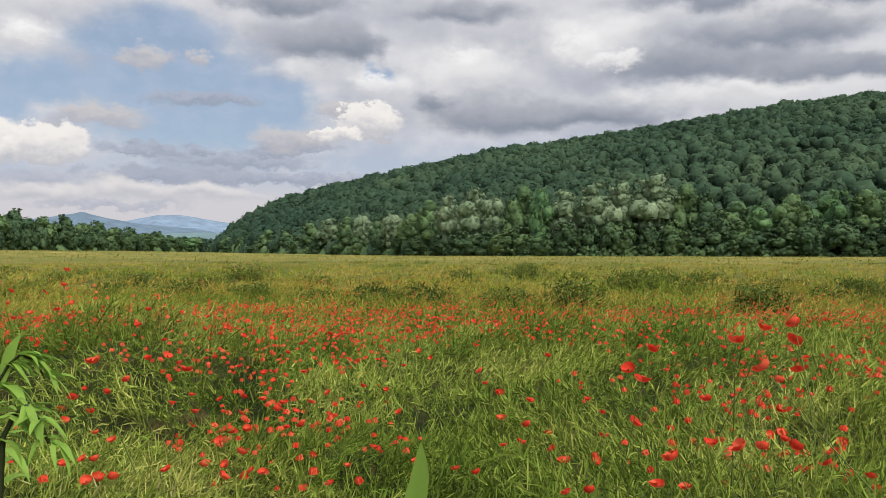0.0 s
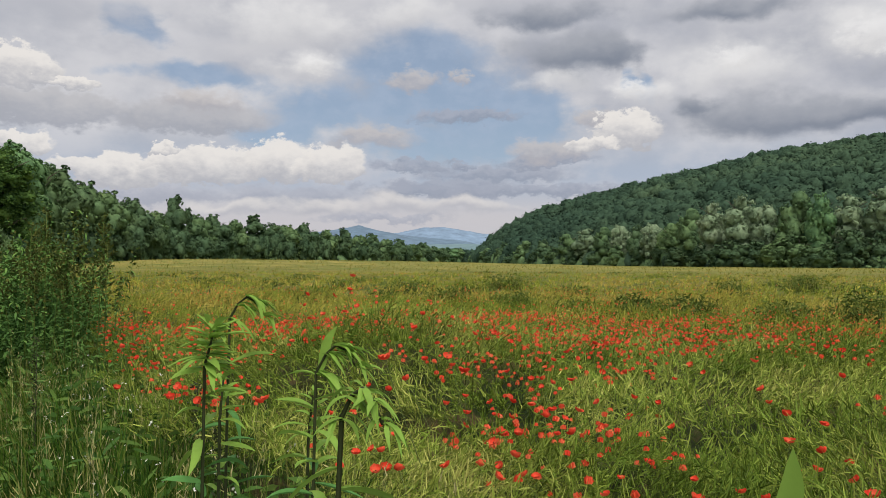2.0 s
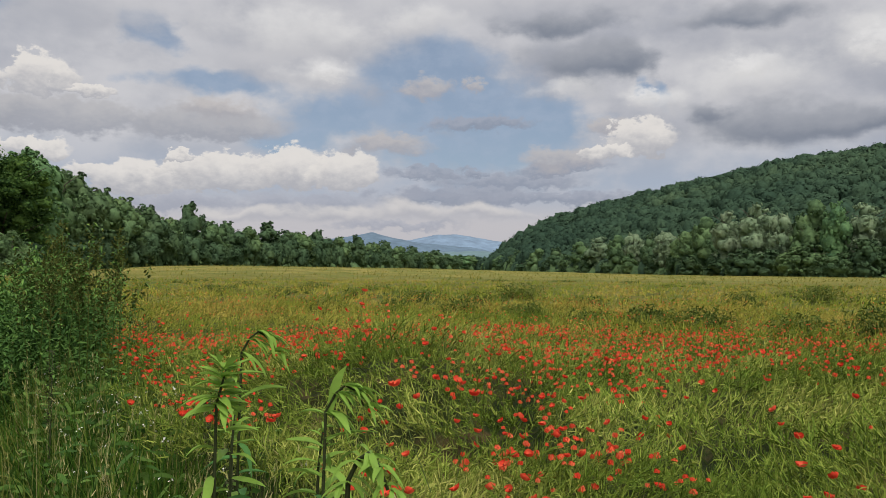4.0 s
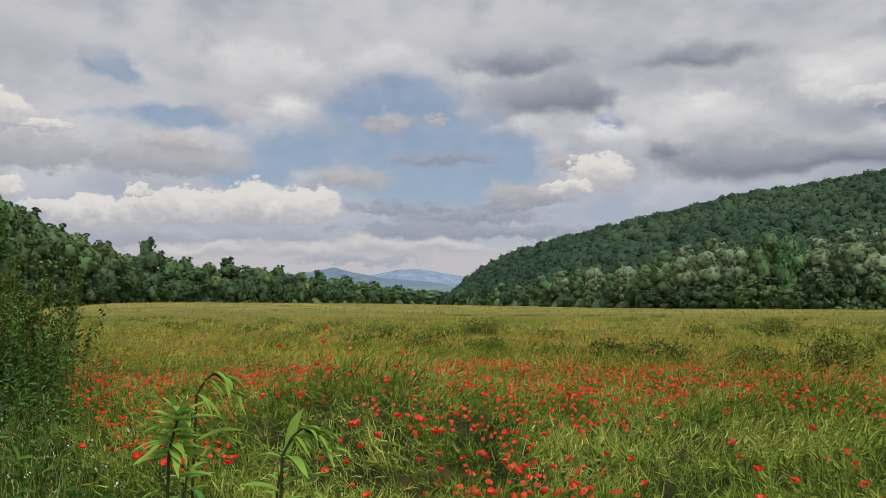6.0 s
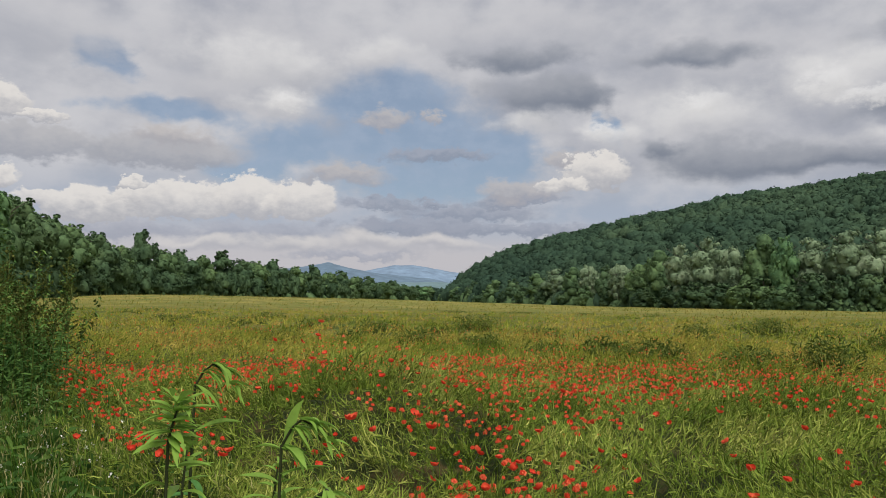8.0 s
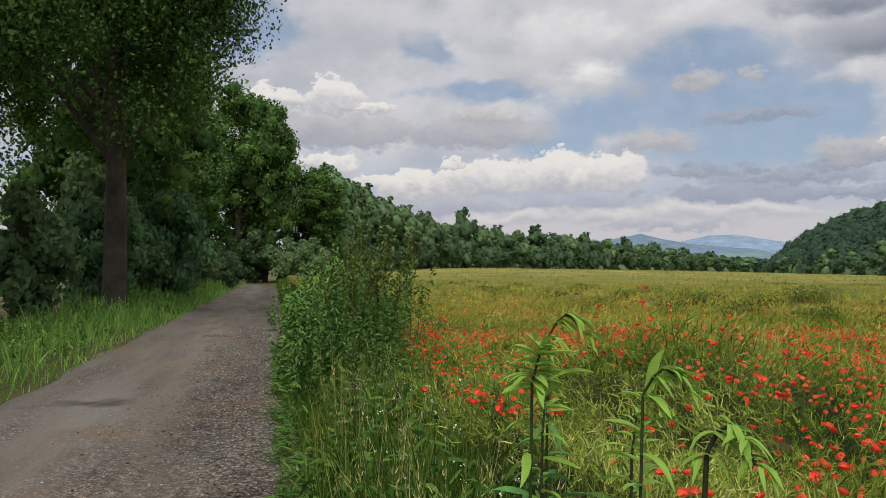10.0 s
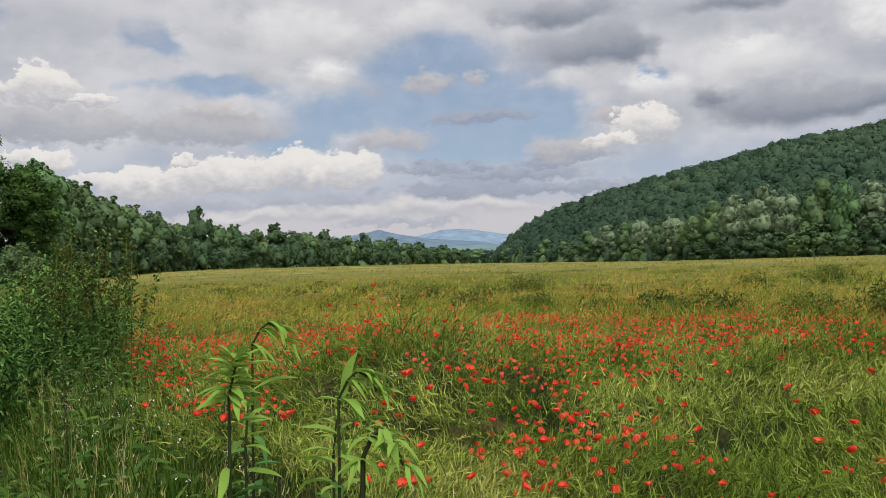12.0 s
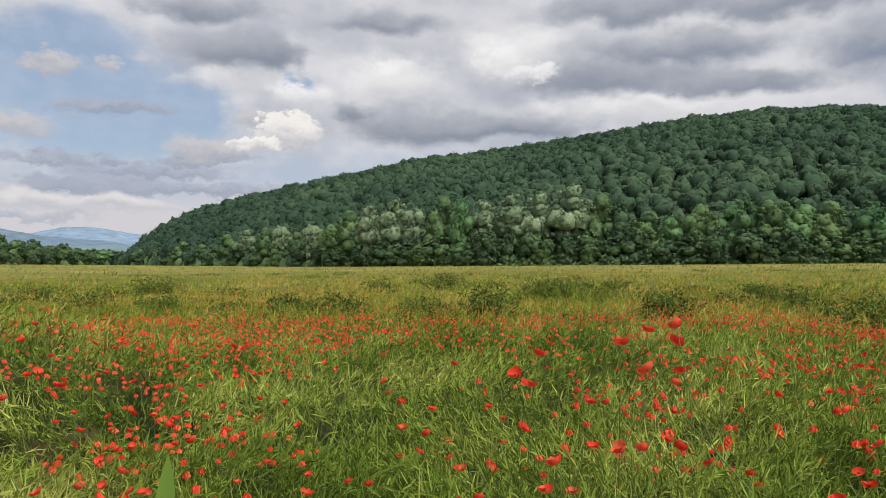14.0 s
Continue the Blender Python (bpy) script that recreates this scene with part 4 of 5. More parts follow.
def path_trees():
    """The tall dark trees and shrubs on the other side of the path."""
    kinds = {
        "tall": kind_of_tree("tree", M_LEAF_SHADED, 17, 5.5, 1.2, 0.19, 15000, 90, "tall dark green tree overhanging the gravel path", seed=21),
        "oval": kind_of_tree("tree", M_LEAF_SHADED, 15, 4.5, 0.5, 0.19, 14000, 90, "dense dark green tree beside the gravel path", seed=22),
        "near": kind_of_tree("tree", M_LEAF_SHADED, 17, 5.5, 4.6, 0.10, 76000, 120, "tall dark broadleaf tree overhanging the gravel path", seed=27),
        "shrub": kind_of_tree("shrub", M_LEAF_FRESH, 4.0, 2.2, 0.1, 0.16, 5000, 46, "light green shrub beside the gravel path", seed=23),
        "shrub2": kind_of_tree("shrub", M_LEAF_MID, 4.0, 2.2, 0.1, 0.18, 5000, 46, "green shrub at the edge of the trees", seed=24),
    }
    places = []

    def at(s, n, kind, w, h):
        p = AHEAD * s + SIDE * n
        places.append((p.x, p.y, kind, w, h))

    at(102, -4.5, "oval", 7.5, 26.5)
    at(100, -1.0, "oval", 4.4, 24.0)
    at(104, -8.5, "tall", 5.5, 24.0)
    at(112, 4.0, "oval", 6.5, 17.5)
    at(92, -10.0, "tall", 6.5, 21.0)
    at(80, -9.5, "oval", 5.5, 18.0)
    at(69, -8.5, "oval", 5.0, 17.5)
    at(58, -8.0, "tall", 5.0, 17.5)
    at(47, -7.5, "oval", 4.6, 16.5)
    at(38, -7.2, "tall", 4.9, 17.5)
    at(28, -5.2, "near", 5.2, 18.8)
    at(22, -9.0, "near", 4.2, 14.0)
    at(15, -9.5, "tall", 4.6, 15.0)
    at(7, -10.0, "oval", 4.6, 14.0)
    at(-2, -10.5, "tall", 5.0, 15.0)
    for s, n, kind, w, h in ((97, 1.5, "shrub2", 2.8, 5.5), (99, -2.0, "shrub2", 3.2, 6.5), (101, -6.0, "shrub2", 3.0, 6.0), (95, 4.5, "shrub2", 2.6, 5.5), (90, -7.0, "shrub2", 2.6, 5.0),
                            (38, -4.9, "shrub", 2.0, 5.6), (46, -5.0, "shrub", 2.0, 4.8), (33, -7.5, "shrub2", 2.4, 6.0), (30, -6.2, "shrub", 1.7, 4.3), (100, -9.5, "shrub2", 3.4, 7.0), (96, -12.5, "shrub2", 3.4, 7.0), (105, -15.0, "shrub2", 4.0, 9.0), (86, -13.0, "shrub2", 3.0, 6.0), (108, -3.0, "shrub2", 4.0, 9.0), (36, -6.0, "shrub2", 1.6, 3.6), (43, -5.6, "shrub2", 1.4, 3.2), (24, -7.0, "shrub2", 1.8, 4.0), (50, -5.4, "shrub2", 1.5, 3.4), (58, -5.0, "shrub2", 1.5, 3.2),
                            (19, -7.6, "shrub2", 1.8, 3.6), (14, -7.6, "shrub", 1.7, 3.4), (67, -3.6, "shrub2", 1.4, 3.0), (9, -8.0, "shrub2", 1.8, 3.6), (84, 3.5, "shrub2", 2.4, 4.2), (3, -8.2, "shrub2", 1.8, 3.4)):
        at(s, n, kind, w, h)
    plant_row(kinds, places, "trees beside the path")


def make_undergrowth():
    """The dark tangle of low branches and shrubs at the foot of the trees, all along the field."""
    n = 26000
    az = rng.uniform(-50, 58, n)
    q = edge(az) + rng.uniform(0.8, 9.0, n)
    x, y = polar(az, q)
    tall = 3.2 * (0.55 + 0.45 * np.sin(az * 3.1) * np.sin(az * 1.3 + 1)) + 0.6
    z = rise(x, y) + rng.uniform(0, 1, n) ** 0.8 * tall
    soup = Soup()
    cards(soup, np.stack([x, y, z], -1), rng.normal(size=(n, 3)) * 0.6 - np.stack([x, y, 0 * x], -1) / q[:, None] + (0, 0, 0.4), rng.uniform(0.5, 1.1, n), 1.3)
    for a in np.arange(-50, 58, 0.42):
        q = float(edge(a)) + rng.uniform(5, 8)
        x, y = polar(a, q)
        w = rng.uniform(1.6, 2.6) * (0.7 + q / 500)
        crown(soup, (x, y, float(rise(np.array(x), np.array(y))) + 0.6), (w, w, w * rng.uniform(0.8, 1.3)), rng.uniform(0, 6.28), 6, 9, 0.15)
    tagged(new("undergrowth", soup.mesh("undergrowth", M_LEAF_MID)), "dark undergrowth at the foot of the trees", "shrubs", kind="stuff")


make_undergrowth()
right_row()
left_row()
path_trees()


# ---------------------------------------------------------------- the crop
def verge_line(az):
    """How far off the crop begins in a direction."""
    return 1.12 / np.maximum(np.sin(np.radians(az + 51.17)), 0.004)


def make_crop():
    crop = tagged(new("rape_field"), "ripening rape crop with tangled green pods, full of poppies", "crop", kind="stuff")
    # a sheet under the top of the crop, coloured dark as shade between stems
    az = np.concatenate([np.linspace(-50.2, -45, 16), np.linspace(-44.5, 60, 150), np.linspace(62, 128, 30)])
    u = np.linspace(0, 1, 130)
    a, k = np.meshgrid(az, u, indexing="ij")
    r0, r1 = np.minimum(verge_line(a), edge(a) - 2), edge(a)
    r = r0 * (r1 / r0) ** k
    x, y = polar(a, r)
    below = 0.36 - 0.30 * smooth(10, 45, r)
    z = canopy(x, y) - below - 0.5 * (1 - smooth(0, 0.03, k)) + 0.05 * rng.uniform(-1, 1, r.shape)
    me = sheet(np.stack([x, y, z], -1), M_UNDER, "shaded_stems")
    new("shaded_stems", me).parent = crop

    def scatter(count, r_in, r_out, az_in=-50.0, az_out=39.0):
        """Places in a ring of the field in front of the path, evenly over the ground."""
        q = np.sqrt(rng.uniform(r_in ** 2, r_out ** 2, count))
        b = rng.uniform(az_in, az_out, count)
        keep = (q > verge_line(b)) & (q < edge(b) - 1)
        return q[keep], *polar(b[keep], q[keep])

    def racemes(name, count, r_in, r_out, pods, length, pod, wide, mat, sticks=True, bend=2, az_in=-50.0, az_out=39.0):
        """Arching seed stalks, each with its thin pods standing off on all sides."""
        q, x, y = scatter(count, r_in, r_out, az_in, az_out)
        n = len(x)
        top = canopy(x, y)
        # neighbours lean the same way, as the wind and rain have laid them
        turn = 3.4 * patchy(0.9 * x, 0.9 * y, 5) + 2.4 * patchy(0.3 * x, 0.3 * y, 6) + rng.normal(size=n) * 0.5
        lean = rng.uniform(0.35, 1.5, n)
        way = np.stack([np.cos(turn) * lean, np.sin(turn) * lean, np.ones(n)], -1)
        way = unit(way)
        size = length * rng.uniform(0.7, 1.3, n)
        droop = rng.uniform(0.1, 0.6, n)
        base = np.stack([x, y, top - size * way[:, 2] * 0.72 + rng.normal(size=n) * 0.05 - 0.05], -1)
        soup = Soup()
        if sticks:
            stalks = Soup()
            blades(stalks, base, way, size, np.full(n, wide * 0.7), droop, 4)
            tagged(part(name.replace("stalks", "stems"), stalks, M_STALK, crop), "bent dull green rape stems", kind="stuff")
        for k in range(pods):
            u = (k + rng.uniform(0, 1, n)) / pods * 0.8 + 0.2
            at = base + way * (size * u)[:, None]
            at[:, 2] -= droop * size * u * u
            off = unit(rng.normal(size=(n, 3))) * 0.75 + way * rng.uniform(0.5, 1.1, (n, 1)) + (0, 0, 0.2)
            blades(soup, at, off, pod * rng.uniform(0.7, 1.3, n), wide * rng.uniform(0.7, 1.25, n), rng.uniform(-0.6, 1.0, n), bend)
        tagged(part(name, soup, mat, crop), "tangled rape stalks with thin green seed pods", kind="stuff")

    racemes("near_stalks", 4300, 1.0, 4.0, 18, 0.32, 0.058, 0.0046, M_CROP, True, 3)
    racemes("stalks", 9200, 4.0, 9.0, 14, 0.36, 0.070, 0.0064, M_CROP)
    racemes("middle_stalks", 12500, 9.0, 20.0, 8, 0.38, 0.10, 0.0105, M_CROP_MID)
    racemes("further_stalks", 17000, 20.0, 55.0, 5, 0.36, 0.14, 0.024, M_CROP_MID, False)
    racemes("far_stalks", 17000, 55.0, 230.0, 2, 0.30, 0.25, 0.06, M_CROP_FAR, False)
    racemes("side_stalks", 3000, 1.0, 16.0, 6, 0.42, 0.13, 0.014, M_CROP, True, 2, 39.0, 127.0)
    racemes("outer_stalks", 2400, 16.0, 60.0, 4, 0.40, 0.18, 0.04, M_CROP_MID, False, 2, 39.0, 127.0)
    # upright thin stems, standing between the leaning ones
    soup = Soup()
    for count, r_in, r_out, wide in ((900, 1.0, 4.5, 0.0035), (1500, 4.5, 12.0, 0.007), (2000, 12, 30, 0.018)):
        q, x, y = scatter(count, r_in, r_out)
        n = len(x)
        size = rng.uniform(0.3, 0.62, n)
        way = np.stack([rng.normal(size=n) * 0.22, rng.normal(size=n) * 0.22, np.ones(n)], -1)
        blades(soup, np.stack([x, y, canopy(x, y) - size * 0.85], -1), way, size, np.full(n, wide), rng.uniform(0, 0.15, n), 2)
    tagged(part("upright_stems", soup, M_STALK, crop), "thin upright green stems", kind="stuff")
    return crop


# ---------------------------------------------------------------- poppies
def make_poppy(openness, seed):
    """A poppy with its top at the origin: four crumpled petals round a dark heart, on a thin hairy stem."""
    r = np.random.default_rng(seed)
    poppy = tagged(new("poppy"), "red poppy in bloom among the rape", "flower", "poppies in the field")
    stem = Soup()
    bow = r.normal(size=2) * 0.04
    tube(stem, [(bow[0] * 2.5, bow[1] * 2.5, -0.50), (bow[0], bow[1], -0.25), (bow[0] * 0.3, bow[1] * 0.3, -0.08), (0, 0, -0.012)], [0.0022, 0.0020, 0.0017, 0.0016], 4)
    part("stem", stem, M_POPPY_STEM, poppy)
    for k in range(4):
        petal = Soup()
        a0 = k * np.pi / 2 + r.uniform(-0.2, 0.2)
        wide = 1.1 + 0.15 * (k % 2)
        us, vs = np.linspace(0, 1, 5), np.linspace(-1, 1, 5)
        rows = []
        for u in us:
            for v in vs:
                a = a0 + v * wide * (0.55 + 0.35 * u)
                bowl = u * (1.75 - 0.95 * openness) * (1.0 if k % 2 else 0.88)
                size = 0.024 + 0.012 * openness
                lip = 0.0028 * u * u * r.uniform(-1, 1)
                out = 0.003 + size * (np.sin(bowl) if openness < 0.7 else bowl * 0.95) * (1 - 0.10 * v * v * u)
                up = size * (1 - np.cos(bowl)) * (1 - 0.15 * v * v)
                crumple = lip * 1.5 + 0.003 * u * np.sin(v * 7 + k)
                rows.append((np.cos(a) * out, np.sin(a) * out, up + crumple - 0.01))
        q = [(i * 5 + j, i * 5 + j + 1, (i + 1) * 5 + j + 1, (i + 1) * 5 + j) for i in range(4) for j in range(4)]
        petal.add(rows, q)
        part("petal", petal, M_PETAL, poppy, "", True)
    heart = Soup()
    ball(heart, (0, 0, -0.005), (0.0032, 0.0032, 0.005), 0.1, 4, 7)
    part("heart", heart, M_HEART, poppy, "blackish seed head and stamens")
    return poppy


POPPIES_TALL = [
    (0.839, 2.2, 1.431), (0.915, 2.2, 1.443), (0.915, 2.2, 1.399), (0.76, 2.2, 1.399), (0.931, 2.2, 1.321), (0.83, 2.2, 1.326),
    (0.535, 2.2, 1.373), (0.469, 2.2, 1.32), (0.509, 2.2, 1.294), (-2.58, 5.4, 1.52), (-2.6, 5.4, 1.42), (-2.9, 5.3, 1.38),
]
POPPIES_LEFT = [
    (-2.72, 5.39, 1.37), (-2.42, 5.13, 1.31), (-2.46, 5.02, 1.28), (-2.61, 4.99, 1.26), (-2.69, 4.94, 1.23), (-2.92, 5.3, 1.3),
    (-1.98, 5.27, 1.26), (-1.5, 5.27, 1.1), (-1.57, 5.1, 1.1), (-1.61, 4.59, 1.04), (-1.69, 4.5, 1.04), (-1.5, 4.46, 1.02),
    (-1.4, 4.27, 1.01), (-1.93, 4.36, 1.04), (-1.61, 4, 1), (-1.7, 3.74, 1), (-1.65, 3.52, 1), (-1.56, 3.65, 1),
    (-1.15, 3.59, 1), (-1.17, 3.39, 1), (-0.91, 3.55, 1), (-1.58, 3.26, 1), (-1.44, 3.22, 1), (-1.54, 3.01, 1),
    (-1.46, 3.05, 1), (-0.9, 3.22, 1), (-1.02, 3.22, 1), (-0.81, 3.49, 1), (-0.7, 3.26, 1), (-0.87, 3.98, 1),
]
POPPIES_MIDDLE = [
    (-0.84, 4.13, 1), (-0.77, 4.28, 1), (-0.59, 3.43, 1), (-0.55, 3.64, 1), (-0.41, 3.82, 1), (-0.29, 3.71, 1),
    (-0.26, 3.41, 1), (-0.37, 3.38, 1), (-0.2, 3.21, 1), (-0.78, 2.87, 1), (-0.73, 2.9, 1), (-0.95, 2.97, 1),
    (-1.26, 2.85, 1), (-1.15, 2.74, 1), (-0.67, 2.58, 1), (-0.74, 2.43, 1), (-0.68, 2.43, 1), (-0.59, 2.36, 1),
    (-0.55, 2.35, 1), (-0.84, 2.38, 1), (-1.1, 2.49, 1), (-1.17, 2.44, 1), (-1.14, 2.5, 1), (-1.02, 2.26, 1),
    (-1, 2.29, 1), (-0.96, 2.3, 1), (-0.65, 2.31, 1), (-0.31, 2.42, 1), (-0.34, 2.24, 1), (-0.1, 2.28, 1),
]
POPPIES_NEAR = [
    (-0.11, 2.47, 1), (-1.22, 7.48, 1), (-0.17, 9.29, 1), (-0.46, 8.42, 1), (-0.18, 5.15, 1), (-0.1, 4.81, 1),
    (-0.6, 4.8, 1), (-0.52, 4.69, 1), (0.66, 2.15, 1.25), (0.61, 1.96, 1.18), (0.66, 1.92, 1.18), (0.7, 1.88, 1.19),
    (0.52, 1.98, 1.14), (0.3, 2.38, 1.06), (0.33, 2.7, 1.03), (0.17, 2.59, 1.02), (0.28, 2.93, 1.01), (0.35, 3.46, 1),
    (0.2, 3.1, 1), (0.23, 3.63, 1), (0.18, 3.9, 1), (0.17, 4.3, 1), (0.2, 5.47, 1), (0.26, 7.36, 1),
]
POPPIES_RIGHT = [
    (0.07, 2.31, 1.01), (0.01, 2.35, 1.01), (0.23, 2.63, 1.02), (0.38, 2.13, 1.09), (0.6, 3.15, 1.01), (0.51, 2.28, 1.16),
    (0.47, 1.89, 1.1), (0.52, 1.84, 1.11), (0.6, 3.48, 1), (0.31, 2.21, 1.07), (0.44, 2.29, 1.12), (0.06, 11.76, 1),
    (0.62, 4.93, 1), (2.03, 3.17, 1), (2.24, 3.61, 1), (2.29, 3.6, 1), (2.36, 3.54, 1), (3.97, 6.33, 1),
    (1.29, 1.97, 1.09), (1.78, 2.61, 1), (2.98, 4.38, 1), (3.81, 6.52, 1), (3.87, 6.79, 1),
]
POPPIES_VERGE = [
    (-4.13, 4.88, 1.01), (-3.88, 4.59, 1.01), (-4.18, 5.05, 1.01), (-3.52, 4.21, 1.01), (-3.12, 3.89, 1), (-3.17, 3.82, 1),
    (-2.64, 3.36, 1), (-2.56, 3.35, 1), (-2.46, 3.75, 1), (-2.32, 3.49, 1), (-2.26, 3.51, 1), (-1.97, 3.14, 1),
    (-1.99, 3.23, 1), (-6.64, 8.07, 1), (-6.46, 7.93, 1), (-4.85, 5.8, 1), (-4.92, 6.32, 1), (-2.83, 3.24, 1),
    (-2.47, 4.6, 1.12), (-2.53, 4.59, 1.12), (-2.63, 4.6, 1.11), (-2.85, 4.9, 1.2), (-2.23, 3.06, 1), (-4.21, 5.41, 1.01),
    (-9.48, 12.39, 1), (-7.35, 9.55, 1), (-5.01, 6.9, 1), (-5.33, 7.16, 1),
]


def thick_of_poppies(x, y):
    """How thickly the poppies stand, 0 to 1."""
    t = 0.34 + 0.95 * patchy(0.33 * x, 0.36 * y, 8) + 1.0 * patchy(1.1 * x, 0.9 * y, 9)
    t = t + 0.8 * np.exp(-(((x - 0.2) / 3.0) ** 2 + ((y - 9.0) / 3.5) ** 2)) + 0.7 * np.exp(-(((x - 5.0) / 4.0) ** 2 + ((y - 10.5) / 3.0) ** 2))
    t = t + 0.7 * np.exp(-(((x + 4.2) / 2.8) ** 2 + ((y - 7.0) / 3.2) ** 2))
    return np.clip(t, 0.0, 1)


def plant_poppies():
    kinds = [make_poppy(o, 40 + k) for k, o in enumerate((0.20, 0.38, 0.5, 0.62, 0.05, 0.3))]
    shared = [False] * len(kinds)
    spots = [(x, y, z) for spot in (POPPIES_TALL, POPPIES_LEFT, POPPIES_MIDDLE, POPPIES_NEAR, POPPIES_RIGHT, POPPIES_VERGE) for x, y, z in spot]
    while len(spots) < 300:
        b, q = rng.uniform(-45, 40), np.sqrt(rng.uniform(2.2 ** 2, 7.5 ** 2))
        x, y = polar(b, q)
        if q > verge_line(b) and rng.uniform() < thick_of_poppies(np.array(x), np.array(y)) * 0.7:
            spots.append((x, y, float(canopy(np.array(x), np.array(y))) + rng.uniform(-0.05, 0.07)))
    for x, y, z in spots:
        if z < 1.13:
            # on the mounds and in the hollows of the crop
            for _ in range(4):
                h = float(canopy(np.array(x), np.array(y))) + 0.01
                x, y, z = x * (1.65 - h) / (1.65 - z), y * (1.65 - h) / (1.65 - z), h
        k = int(rng.integers(0, len(kinds)))
        tip = rng.uniform(0.0, 0.85)
        m = Matrix.Translation((x, y, z + 0.006)) @ Matrix.Rotation(rng.uniform(0, 6.28), 4, "Z") @ Matrix.Rotation(tip, 4, "X") @ Matrix.Rotation(rng.uniform(0, 6.28), 4, "Z")
        m = m @ Matrix.Diagonal((*([rng.uniform(0.50, 0.82)] * 3), 1))
        ob = kinds[k]
        if shared[k]:
            copy_thing(ob, m @ Matrix.Diagonal((*(1 / s for s in ob.scale), 1)))
        else:
            shared[k], ob.matrix_basis = True, m
    # the countless ones further off
    soup = Soup()
    for count, r_in, r_out, petals in ((5200, 2.6, 6, 6), (8600, 6.0, 10, 5), (10000, 10.0, 24, 3), (9000, 24, 60, 2)):
        q, b = np.sqrt(rng.uniform(r_in ** 2, r_out ** 2, count)), rng.uniform(-48, 46, count)
        x, y = polar(b, q)
        keep = (q > verge_line(b)) & (q < edge(b)) & (rng.uniform(0, 1, count) < thick_of_poppies(x, y) * np.interp(q, [2.5, 9, 24, 60], [0.85, 0.9, 0.75, 0.4]))
        x, y, q = x[keep], y[keep], q[keep]
        at = np.stack([x, y, canopy(x, y) + rng.normal(size=len(x)) * 0.045 - 0.01], -1)
        turn = rng.uniform(0, 6.28, len(x))
        tilt = rng.normal(size=(len(x), 3)) * 0.35
        size = rng.uniform(0.020, 0.034, len(x)) * np.interp(q, [3, 10, 24, 60], [0.85, 0.64, 0.62, 0.95])
        for k in range(petals):
            ang = turn + k * 6.283 / petals
            out = np.stack([np.cos(ang), np.sin(ang), 0 * ang], -1) + tilt * 0.6
            cards(soup, at + out * size[:, None] * 0.42, out * 1.0 + (0, 0, 0.4), size, 1.15)
    tagged(new("poppy_carpet", soup.mesh("poppy_carpet", M_PETAL_FAR)), "countless red poppies scattered through the crop", "flowers", kind="stuff")


def along(s, n, z=0.0):
    return AHEAD * s + SIDE * n + Vector((0, 0, z))


def stuff_part(name, soup, material, parent):
    return tagged(part(name, soup, material, parent), kind="stuff")


# ---------------------------------------------------------------- dark weeds that stand out of the crop
def make_dock(x, y, width, tall, m=900):
    """A dark clump of tall weed in the crop."""
    clump = tagged(new("weed_clump"), "dark green clump of tall weeds standing in the rape", "weeds", "weed clumps in the field")
    n = 340
    soup = Soup()
    d = rng.normal(size=(n, 2)) * width * 0.24
    base = np.stack([x + d[:, 0], y + d[:, 1], canopy(x + d[:, 0], y + d[:, 1]) - 0.25], -1)
    way = np.stack([d[:, 0] / width * 2.2 + rng.normal(size=n) * 0.45, d[:, 1] / width * 2.2 + rng.normal(size=n) * 0.45, np.ones(n)], -1)
    dome = np.exp(-(np.hypot(d[:, 0], d[:, 1]) / (0.62 * width)) ** 2)
    blades(soup, base, way, (0.25 + tall * rng.uniform(0.4, 1.0, n)) * dome, np.full(n, 0.010), rng.uniform(0.1, 0.6, n), 3)
    stuff_part("stem_mass", soup, M_DARKWEED, clump)
    # small leaves and pods over a rounded, uneven top
    leaves = Soup()
    u = unit(rng.normal(size=(m, 3))) * (rng.uniform(0, 1, (m, 1)) ** 0.4)
    lump = 1 + 0.25 * np.sin(7 * u[:, :1] + 11 * x) * np.sin(6 * u[:, 1:2] + 7 * y)
    at = np.array((x, y, float(canopy(np.array(x), np.array(y))) - 0.03)) + u * lump * (width * 0.52, width * 0.52, tall * 0.72)
    blades(leaves, at, rng.normal(size=(m, 3)) + (0, 0, 0.5), rng.uniform(0.05, 0.12, m), rng.uniform(0.010, 0.024, m), rng.uniform(0, 0.5, m), 2)
    stuff_part("foliage", leaves, M_CLUMP, clump)


def make_stalk(s, n, tall):
    """A dead dock stalk with a ragged dark seed head."""
    stalk = tagged(new("dock_stalk"), "thin dead dark dock stalk standing in the verge", "weed")
    foot = along(s, n)
    stem, head = Soup(), Soup()
    tube(stem, [(foot.x, foot.y, 0), (foot.x + 0.01, foot.y, tall * 0.5), (foot.x + 0.005, foot.y + 0.01, tall)], [0.006, 0.005, 0.002], 5)
    part("stem", stem, M_WEED_STEM, stalk)
    u = rng.uniform(0.55, 1.0, 160)
    at = np.stack([foot.x + rng.normal(size=160) * 0.014, foot.y + rng.normal(size=160) * 0.014, u * tall], -1)
    cards(head, at, rng.normal(size=(160, 3)), rng.uniform(0.008, 0.016, 160), 1.5)
    stuff_part("seed_spray", head, M_WEED_STEM, stalk)


# ---------------------------------------------------------------- the verge
def spread_along(count, s_in, s_out, n_in, n_out):
    s, n = rng.uniform(s_in, s_out, count), rng.uniform(n_in, n_out, count)
    return -0.779 * s + 0.627 * n, 0.627 * s + 0.779 * n, s, n


